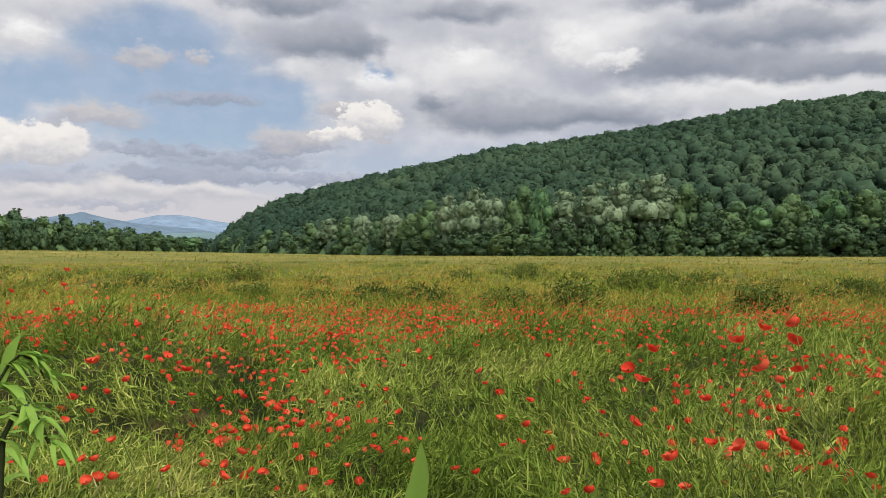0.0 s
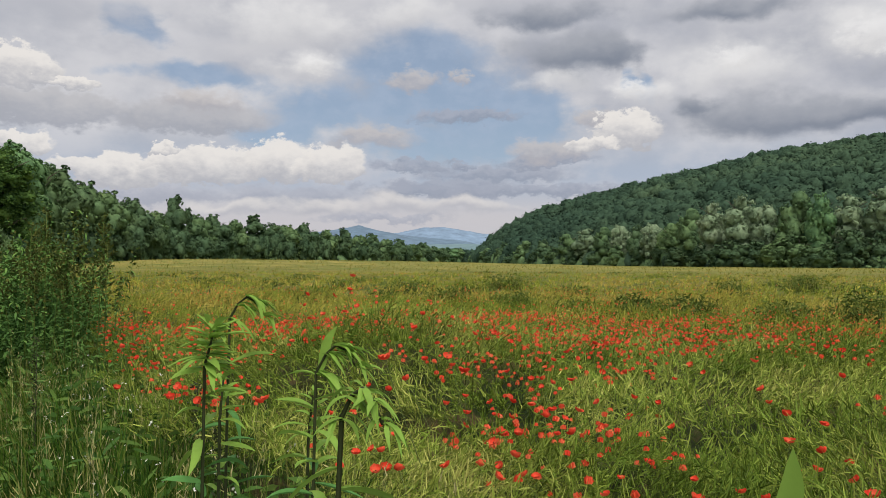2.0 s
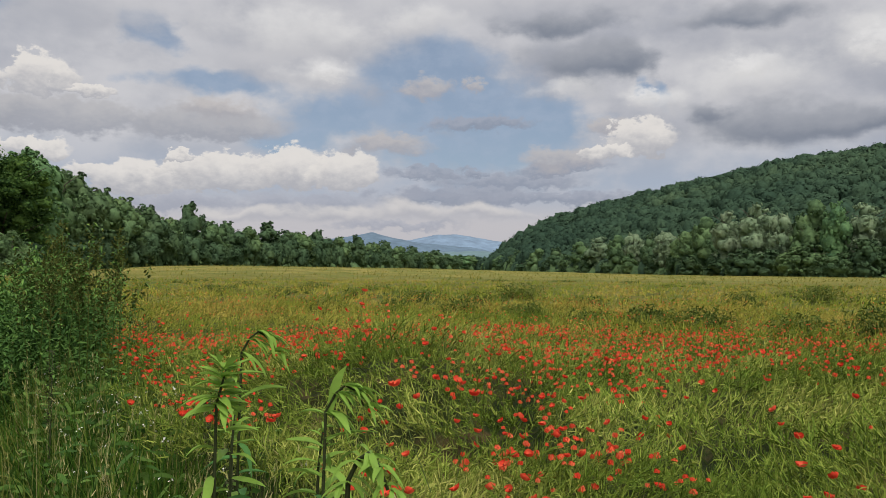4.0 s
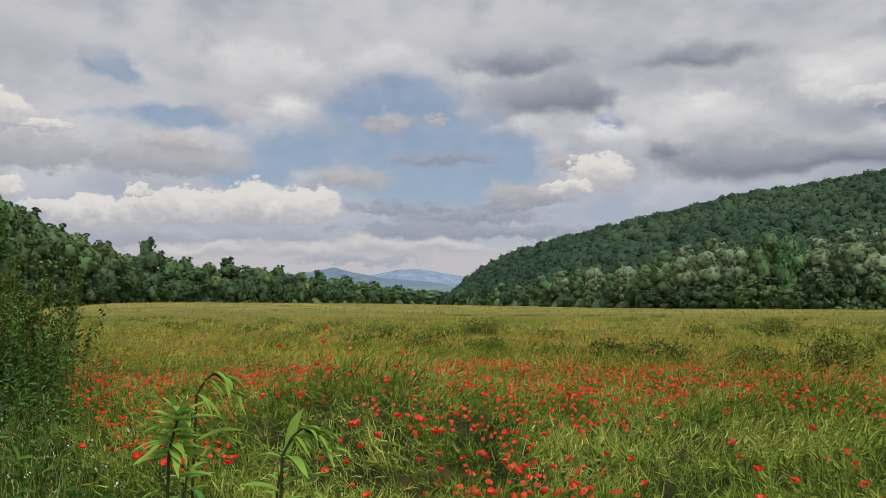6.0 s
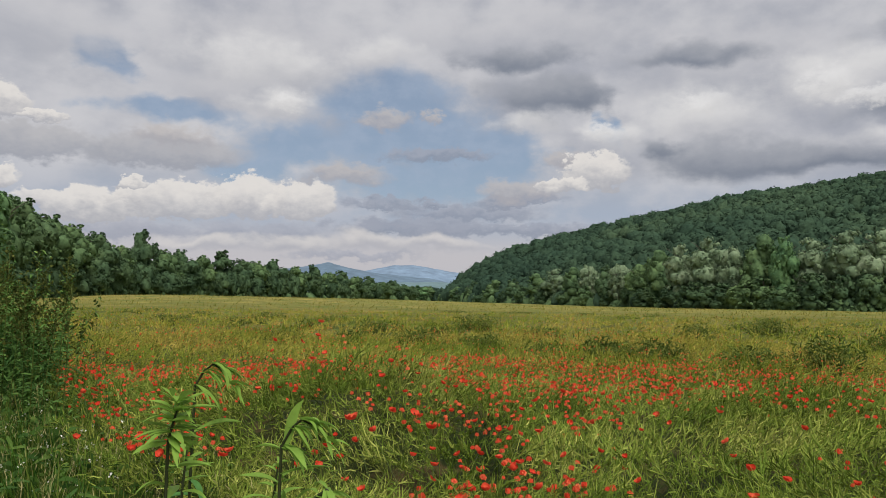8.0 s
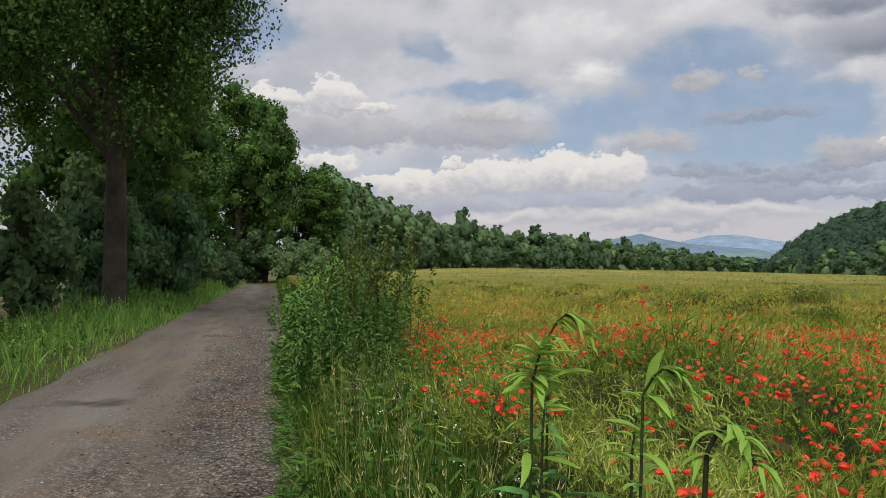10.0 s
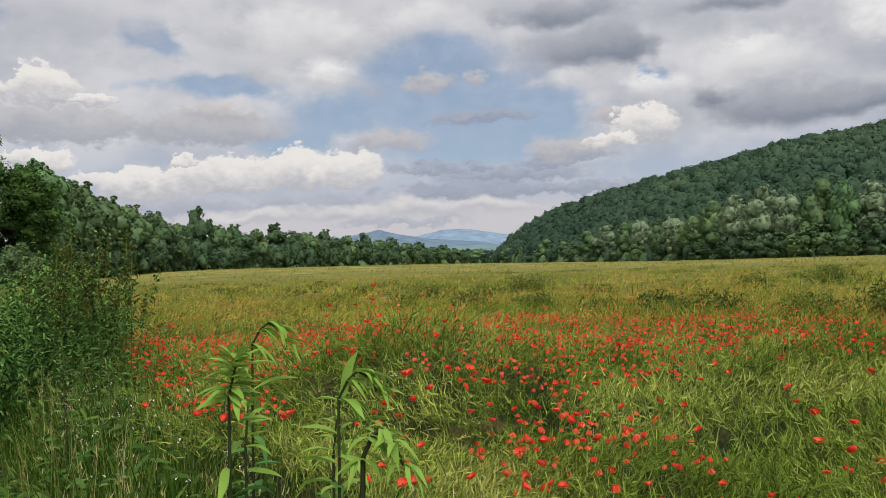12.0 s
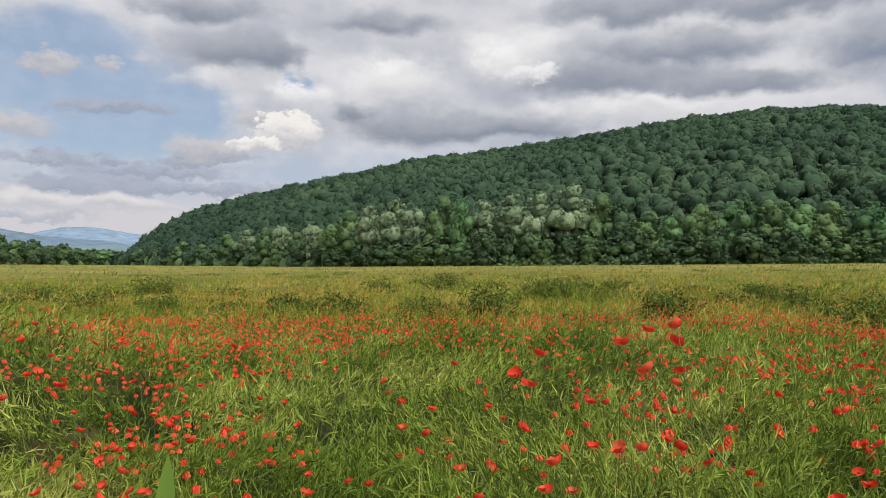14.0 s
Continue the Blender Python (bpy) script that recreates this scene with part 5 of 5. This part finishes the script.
def make_verge():
    verge = tagged(new("verge_grass"), "long green grass on the verge between path and field", "grass", kind="stuff")
    soup = Soup()
    for count, s_in, s_out, n_in, n_out, h, w in ((3400, 1.2, 4.5, 0.25, 1.45, 0.66, 0.005), (5600, 4.0, 9.5, 0.22, 1.6, 0.72, 0.008), (4200, 9.0, 30.0, 0.25, 1.6, 0.6, 0.016), (1800, 30, 95, 0.3, 1.6, 0.6, 0.05)):
        x, y, s, n = spread_along(count, s_in, s_out, n_in, n_out)
        tall = h * rng.uniform(0.55, 1.4, count) * (0.45 + 0.75 * smooth(0.15, 0.8, n))
        way = np.stack([rng.normal(size=count) * 0.25, rng.normal(size=count) * 0.25, np.ones(count)], -1)
        blades(soup, np.stack([x, y, np.zeros(count)], -1), way, tall, w * rng.uniform(0.7, 1.3, count), rng.uniform(0.0, 0.45, count), 3)
    # broad-leaved herbs among the grass, standing in patches
    herbs = Soup()
    m = 13000
    x, y, s, n = spread_along(m, 1.3, 11.0, 0.18, 1.6)
    keep = rng.uniform(0, 1, m) < 0.55 + 0.6 * waves(2.3 * x, 2.3 * y + 1)
    x, y, n = x[keep], y[keep], n[keep]
    m = len(x)
    z = rng.uniform(0.03, 0.8, m) * (0.25 + 0.75 * smooth(0.2, 0.8, n))
    way = rng.normal(size=(m, 3)) * (1, 1, 0.5) + (0, 0, 0.35)
    blades(herbs, np.stack([x, y, z], -1), way, rng.uniform(0.05, 0.14, m), rng.uniform(0.014, 0.036, m), rng.uniform(0.1, 0.7, m), 3, True)
    # tufts that lean out over the gravel, with bare stretches between them
    m = 2600
    s = np.round(rng.uniform(2.0, 16.0, m) / 0.55) * 0.55 + rng.normal(size=m) * 0.16
    out = 0.16 * np.sin(3.7 * s) + 0.10 * np.sin(9.1 * s + 1)
    n = 0.2 - np.abs(rng.normal(size=m)) * 0.09 - out * 0.5
    x, y = -0.779 * s + 0.627 * n, 0.627 * s + 0.779 * n
    way = rng.normal(size=(m, 3)) * (0.8, 0.8, 0.3) + (-0.35, -0.45, 0.6)
    blades(herbs, np.stack([x, y, rng.uniform(0.0, 0.16, m) * (0.6 + smooth(-0.1, 0.3, n))], -1), way, rng.uniform(0.05, 0.17, m), rng.uniform(0.008, 0.024, m), rng.uniform(0.2, 0.8, m), 3, True)
    tagged(part("herb_leaves", herbs, M_HERB, verge), kind="stuff")
    # pale stalks in seed above the leaves
    seeds = Soup()
    m = 420
    x, y, s, n = spread_along(m, 1.5, 9.5, 0.35, 1.6)
    tall = rng.uniform(0.65, 1.05, m)
    way = unit(np.stack([rng.normal(size=m) * 0.14, rng.normal(size=m) * 0.14, np.ones(m)], -1))
    base = np.stack([x, y, np.zeros(m)], -1)
    blades(seeds, base, way, tall, np.full(m, 0.004), np.full(m, 0.03), 3)
    for k in range(7):
        at = base + way * (tall * rng.uniform(0.8, 0.99, m))[:, None] + rng.normal(size=(m, 3)) * (0.008, 0.008, 0.006)
        at[:, 2] -= 0.02 * tall
        blades(seeds, at, way + rng.normal(size=(m, 3)) * 0.4, rng.uniform(0.02, 0.05, m), np.full(m, 0.004), np.zeros(m), 2)
    tagged(part("seed_stalks", seeds, M_STRAW, verge), "pale grass stalks in seed", kind="stuff")
    # low grass of the verge beside and behind the camera
    x, y, s, n = spread_along(5200, -16.0, 1.25, 0.2, 1.5)
    way = np.stack([rng.normal(size=5200) * 0.4, rng.normal(size=5200) * 0.4, np.ones(5200)], -1)
    blades(soup, np.stack([x, y, np.zeros(5200)], -1), way, rng.uniform(0.12, 0.42, 5200), np.full(5200, 0.010), rng.uniform(0.1, 0.5, 5200), 2)
    # short turf that creeps over the edge of the gravel
    x, y, s, n = spread_along(3600, 1.5, 18, 0.0, 0.5)
    way = np.stack([rng.normal(size=3600) * 0.7, rng.normal(size=3600) * 0.7, np.ones(3600)], -1)
    blades(soup, np.stack([x, y, np.zeros(3600)], -1), way, rng.uniform(0.05, 0.22, 3600), np.full(3600, 0.007), rng.uniform(0.1, 0.6, 3600), 2)
    part("grass_blades", soup, M_GRASS, verge)
    # the rough bank on the other side of the path
    soup = Soup()
    for count, s_in, s_out, n_in, n_out, h, w in ((6000, -16, 4, -7.5, -3.1, 0.5, 0.016), (5200, 4, 22, -7.5, -3.1, 0.55, 0.014), (6000, 22, 60, -6.5, -3.0, 0.6, 0.03), (2400, 60, 96, -9.0, -3.0, 0.6, 0.06)):
        x, y, s, n = spread_along(count, s_in, s_out, n_in, n_out)
        tall = h * rng.uniform(0.5, 1.4, count) * (0.4 + 0.8 * smooth(-3.1, -4.2, n))
        way = np.stack([rng.normal(size=count) * 0.3, rng.normal(size=count) * 0.3, np.ones(count)], -1)
        blades(soup, np.stack([x, y, np.zeros(count)], -1), way, tall, w * rng.uniform(0.7, 1.3, count), rng.uniform(0.0, 0.5, count), 3)
    bank = tagged(new("bank_grass", soup.mesh("bank_grass", M_NETTLE_BRIGHT)), "rough grass and nettles under the trees", "grass", kind="stuff")
    # white bedstraw and camomile heads
    soup = Soup()
    x, y, s, n = spread_along(220, 1.6, 8.0, 0.6, 1.5)
    z = rng.uniform(0.35, 0.85, 220)
    for k in range(4):
        cards(soup, np.stack([x, y, z], -1) + rng.normal(size=(220, 3)) * 0.008, rng.normal(size=(220, 3)) + (0, 0, 1.4), rng.uniform(0.008, 0.016, 220), 1.1)
    tagged(new("white_blossoms", soup.mesh("white_blossoms", M_WHITE)), "small white wild flowers in the grass of the verge", "flowers", kind="stuff")


def make_herb_bush(s, n, width, tall, leaf, label, seeds=0, count=2600, material=M_BUSH):
    """A dense stand of tall herbs: many upright leafy stems with loose seed heads."""
    bush = tagged(new("herb_bush"), label, "bush", "tall herbs beside the path")
    stems, leaves, heads = Soup(), Soup(), Soup()
    m = max(26, count // 75)
    c = along(s, n)
    d = np.clip(rng.normal(size=(m, 2)) * 0.45, -0.8, 0.8) * width
    size = tall * rng.uniform(0.65, 1.02, m) * np.exp(-(np.hypot(d[:, 0], d[:, 1]) / (1.6 * width)) ** 2)
    base = np.stack([c.x + d[:, 0], c.y + d[:, 1], np.zeros(m)], -1)
    way = unit(np.stack([rng.normal(size=m) * 0.1 + d[:, 0] * 0.12, rng.normal(size=m) * 0.1 + d[:, 1] * 0.12, np.ones(m)], -1))
    blades(stems, base, way, size, np.full(m, 0.010), np.zeros(m), 3)
    stuff_part("stem_mass", stems, M_HERB, bush)
    k = rng.integers(0, m, count)
    u = rng.uniform(0.02, 1.0, count) ** 0.8
    at = base[k] + way[k] * (size[k] * u)[:, None]
    off = unit(rng.normal(size=(count, 3)) * (1, 1, 0.3))
    blades(leaves, at, off, leaf * 0.8 * (1.25 - 0.7 * u) * rng.uniform(0.5, 1.2, count), leaf * 0.27 * (1.25 - 0.7 * u), rng.uniform(0.1, 0.7, count), 3, True, np.tile((0.0, 0.0, 1.0), (count, 1)) + rng.normal(size=(count, 3)) * 0.3)
    stuff_part("foliage", leaves, material, bush)
    if seeds:
        j = rng.integers(0, m, seeds * 40)
        u = rng.uniform(0.80, 1.0, seeds * 40)
        at = base[j] + way[j] * (size[j] * u)[:, None] + rng.normal(size=(seeds * 40, 3)) * (0.018, 0.018, 0.008)
        cards(heads, at, rng.normal(size=(seeds * 40, 3)), rng.uniform(0.012, 0.028, seeds * 40), 1.6)
        stuff_part("seed_spray", heads, M_DARKWEED, bush)
    return bush


# ---------------------------------------------------------------- the tall weeds close by
def leaf_blade(weed, at, way, size, wide, droop, material):
    """One lance-shaped leaf, folded along its midrib, that bends down towards its tip."""
    soup = Soup()
    at, way = np.asarray(at, float), unit(np.asarray(way, float))
    side = unit(np.cross(way, (0.02, 0.03, 1.0) if abs(way[2]) < 0.75 else (0.3, 1.0, 0.1)) + rng.normal(size=3) * 0.25)
    wave = rng.uniform(0, 6.28)
    rows = []
    for u in np.linspace(0, 1, 7):
        p = at + way * size * u * (1 - 0.25 * min(1.0, droop) * u) + np.array((0, 0, -droop * size * u ** 1.8)) + side * size * 0.05 * math.sin(wave + 4.5 * u)
        w = wide * (np.sin(np.pi * min(1, 0.1 + 0.9 * u)) ** 0.9 + 0.04)
        fold = np.array((0, 0, w * 0.28))
        rows += [p - side * w / 2 + fold, p, p + side * w / 2 + fold]
    soup.add(rows, [(3 * i + j, 3 * i + j + 1, 3 * i + j + 4, 3 * i + j + 3) for i in range(6) for j in range(2)])
    part("leaf", soup, material, weed, "", True)


def make_tall_weed(top, foot, nod, young, leaf, label, habit, lower=24):
    """A tall weed with a dark stem. habit: tuft (young leaves stand out all round the tip), nod (the tip bends over and they trail from it) or hang (they hang down)."""
    weed = tagged(new("tall_weed"), label, "weed", "tall weeds beside the camera")
    top, foot, nod = np.array(top, float), np.array(foot, float), unit(np.array(nod, float))
    pts = [foot + (top - foot) * u + np.array((0.010 * np.sin(5 * u), 0.008 * np.cos(4 * u), 0)) * (1 - u) for u in np.linspace(0, 1, 7)]
    bend = {"tuft": 0.02, "nod": 0.075, "hang": 0.05}[habit]
    for k in range(1, 5):
        pts.append(top + nod * bend * k / 4 + np.array((0, 0, {"tuft": 0.055 * k / 4, "nod": 0.045 * np.sin(k * 0.75), "hang": 0.03 * np.sin(k * 0.8)}[habit])))
    stem = Soup()
    tube(stem, pts, [0.0042 - 0.00025 * k for k in range(len(pts))], 6)
    part("stem", stem, M_WEED_STEM, weed, "dark upright stem", True)
    tip = np.array(pts[-5:])
    for k in range(young):
        u = k / young
        a = k * 2.4 + rng.uniform(-0.4, 0.4)
        ring = np.array((np.cos(a), np.sin(a), 0.0))
        at = tip[4 - min(4, int(5 * u))] + rng.normal(size=3) * 0.003
        if habit == "tuft":
            way, droop = ring + nod * 0.3 + np.array((0, 0, 0.7 - 0.95 * u)), rng.uniform(0.05, 0.4)
        elif habit == "nod":
            way, droop = nod * 1.2 + ring * 0.55 + np.array((0, 0, 0.35 - 0.5 * u)), rng.uniform(0.3, 1.0)
        else:
            way, droop = nod * 0.5 + ring * 0.7 + np.array((0, 0, 0.3 - 0.3 * u)), rng.uniform(0.5, 1.1)
        leaf_blade(weed, at, way, leaf * rng.uniform(0.6, 1.1) * (0.65 + 0.35 * u), leaf * rng.uniform(0.10, 0.15), droop, M_WEED_LEAF)
    for k in range(lower):
        u = 0.60 + 0.38 * k / lower
        a = k * 2.4 + rng.uniform(-0.5, 0.5)
        at = foot + (top - foot) * u
        leaf_blade(weed, at, (np.cos(a), np.sin(a), rng.uniform(-0.1, 0.6)), rng.uniform(0.07, 0.115), rng.uniform(0.013, 0.021), rng.uniform(0.15, 0.7), M_WEED_LEAF if u > 0.88 else M_WEED_LOW)
    return weed


def make_young_weed(x, y, leaves):
    """A young weed, of which the upper leaves stand up. leaves: foot, length, width and the way they point."""
    weed = tagged(new("young_weed"), "young weed with upright bright green leaves", "weed", "young weeds beside the camera")
    stem = Soup()
    tube(stem, [(x, y, 0), (x + 0.01, y, 0.7), (x, y, 1.43)], [0.004, 0.0035, 0.002], 6)
    part("stem", stem, M_POPPY_STEM, weed)
    for z, size, wide, way, droop in leaves:
        leaf_blade(weed, (x, y, z), way, size, wide, droop, M_WEED_LEAF)


make_crop()
plant_poppies()
for place in ((2.0, 12.2, 0.9, 0.50), (-1.25, 14.0, 0.8, 0.34), (-0.35, 13.2, 1.1, 0.34), (1.1, 13.4, 1.0, 0.32), (5.6, 20.0, 1.1, 0.42), (4.3, 10.6, 0.8, 0.28), (0.6, 25.0, 1.3, 0.42),
              (2.9, 27.0, 1.3, 0.42), (-3.6, 21.0, 1.5, 0.34), (6.4, 9.6, 1.3, 0.32), (8.5, 15.0, 1.4, 0.36), (-6.0, 24.0, 1.5, 0.36), (4.2, 17.5, 1.2, 0.34)):
    make_dock(*place)
for k in range(46):
    a, r = -44 + 84 * ((k * 0.618034) % 1.0), 13 + 50 * ((k * 0.7548777) % 1.0) ** 1.3
    x, y = polar(a, r)
    make_dock(float(x), float(y), rng.uniform(0.7, 1.5) * (0.8 + r / 60), rng.uniform(0.16, 0.34), 480)
make_verge()
def make_mugwort(s, n, tall):
    """A single tall mugwort stem: small narrow leaves, and a loose plume of grey-green seed heads at the top."""
    plant = tagged(new("mugwort"), "tall mugwort stem with a grey-green plume", "weed", "mugwort beside the path")
    foot = along(s, n)
    stem, leaves, plume = Soup(), Soup(), Soup()
    lean = rng.normal(size=2) * 0.09
    at = lambda u: np.stack([foot.x + lean[0] * u * u, foot.y + lean[1] * u * u, u * tall], -1)
    tube(stem, [at(u) for u in np.linspace(0, 1, 5)], [0.006, 0.005, 0.004, 0.003, 0.0015], 5)
    part("stem", stem, M_STALK, plant)
    u = rng.uniform(0.3, 0.95, 90)
    blades(leaves, at(u), rng.normal(size=(90, 3)) * (1, 1, 0.3) + (0, 0, 0.6), rng.uniform(0.05, 0.12, 90) * (1.3 - u), np.full(90, 0.013), rng.uniform(0.1, 0.6, 90), 3, True)
    stuff_part("foliage", leaves, M_BUSH, plant)
    u = rng.uniform(0.74, 1.0, 34)
    way = unit(rng.normal(size=(34, 3)) * (1, 1, 0.2) + (0, 0, 1.3))
    blades(plume, at(u), way, 0.16 * (1.2 - u) + 0.04, np.full(34, 0.004), np.zeros(34), 2)
    k, v = rng.integers(0, 34, 330), rng.uniform(0.3, 1.0, 330)
    cards(plume, at(u)[k] + way[k] * ((0.16 * (1.2 - u[k]) + 0.04) * v)[:, None], rng.normal(size=(330, 3)), rng.uniform(0.010, 0.020, 330), 1.5)
    stuff_part("seed_spray", plume, M_DARKWEED, plant)


for k in range(20):
    make_mugwort(6.6 + 3.4 * ((k * 0.618034) % 1.0), 0.6 + 0.6 * ((k * 0.7548777) % 1.0), 1.55 + 0.5 * ((k * 0.569840) % 1.0))
make_stalk(6.0, 0.55, 1.12)
make_stalk(4.3, 1.15, 1.0)
make_stalk(3.4, 1.0, 0.95)
for s, n, w, t, lf, seeds, c in ((14.5, 0.95, 0.75, 1.95, 0.17, 0, 5600), (12.6, 0.9, 0.7, 2.0, 0.18, 0, 6400), (11.0, 0.85, 0.65, 1.95, 0.17, 0, 6400), (9.6, 0.85, 0.55, 1.95, 0.15, 0, 6000), (8.6, 0.95, 0.4, 2.2, 0.12, 22, 3800),
                                (7.7, 1.0, 0.32, 2.05, 0.10, 22, 2600), (9.0, 0.75, 0.5, 1.5, 0.13, 0, 2600), (17, 1.2, 1.0, 1.5, 0.17, 0, 1800), (21, 1.3, 1.2, 1.5, 0.2, 0, 1800), (6.4, 1.25, 0.5, 1.25, 0.09, 0, 1400)):
    make_herb_bush(s, n, w, t, lf, "dense stand of dark green nettles and mugwort beside the path" if not seeds else "tall mugwort with loose grey-green seed heads", seeds, c)
for k in range(13):
    make_herb_bush(6.0 + 4.6 * k, -4.9 - 0.35 * math.sin(2.1 * k), 1.2, 1.0 + 0.35 * math.sin(1.3 * k + 1), 0.14 + 0.004 * k, "rank nettles and herbs on the shady bank beside the path", 0, 2200, M_NETTLE_BRIGHT)
make_tall_weed((-0.919, 1.265, 1.440), (-0.93, 1.275, 0.0), (0.5, 0.0, 0.2), 46, 0.092, "tall weed with an upright tuft of narrow bright green leaves", "tuft", 22)
make_tall_weed((-1.02, 1.49, 1.505), (-1.05, 1.51, 0.0), (1.0, 0.1, 0.0), 30, 0.075, "tall weed with a nodding tip of narrow green leaves", "nod", 18)
bent = make_tall_weed((-0.735, 1.325, 1.430), (-0.755, 1.33, 0.0), (1.0, 0.0, 0.1), 30, 0.075, "tall weed with a nodding tip and one upright leaf", "nod", 30)
for size, wide, way, droop in ((0.095, 0.019, (0.45, 0.05, 1.0), 0.0), (0.07, 0.014, (-1.0, 0.1, 0.35), 0.35), (0.08, 0.015, (0.9, -0.3, 0.2), 0.5)):
    leaf_blade(bent, (-0.735, 1.325, 1.425), way, size, wide, droop, M_WEED_LEAF)
make_tall_weed((-0.432, 0.802, 1.470), (-0.50, 0.84, 0.0), (0.8, -0.2, 0.0), 34, 0.048, "weed whose bright green leaves hang down in a bunch", "hang", 26)
make_tall_weed((-0.80, 1.42, 1.30), (-0.81, 1.43, 0.0), (0.3, 0.0, 0.6), 16, 0.08, "weed with dull green leaves", "tuft", 26)
make_tall_weed((-0.98, 1.40, 1.32), (-0.99, 1.41, 0.0), (0.1, 0.2, 0.6), 14, 0.08, "weed with dull green leaves", "tuft", 22)
make_young_weed(-0.062, 0.615, ((1.43, 0.085, 0.017, (0.20, 0.0, 1.0), 0.02), (1.43, 0.045, 0.009, (-0.1, 0.0, 1.0), 0.05), (1.42, 0.075, 0.013, (-0.95, 0.1, 0.75), 0.15), (1.40, 0.06, 0.012, (0.6, -0.3, 0.4), 0.3), (1.36, 0.08, 0.015, (-0.5, 0.5, 0.4), 0.4)))
make_young_weed(-0.185, 0.625, ((1.42, 0.045, 0.011, (0.15, 0.0, 1.0), 0.05), (1.42, 0.045, 0.011, (-0.5, 0.1, 0.9), 0.1), (1.40, 0.06, 0.012, (0.5, 0.3, 0.5), 0.3), (1.37, 0.07, 0.014, (-0.4, -0.4, 0.5), 0.4)))
make_young_weed(-0.245, 0.60, ((1.42, 0.045, 0.010, (-0.5, 0.0, 1.0), 0.1), (1.41, 0.04, 0.010, (0.5, 0.2, 0.8), 0.2), (1.37, 0.07, 0.014, (0.2, -0.5, 0.5), 0.4)))
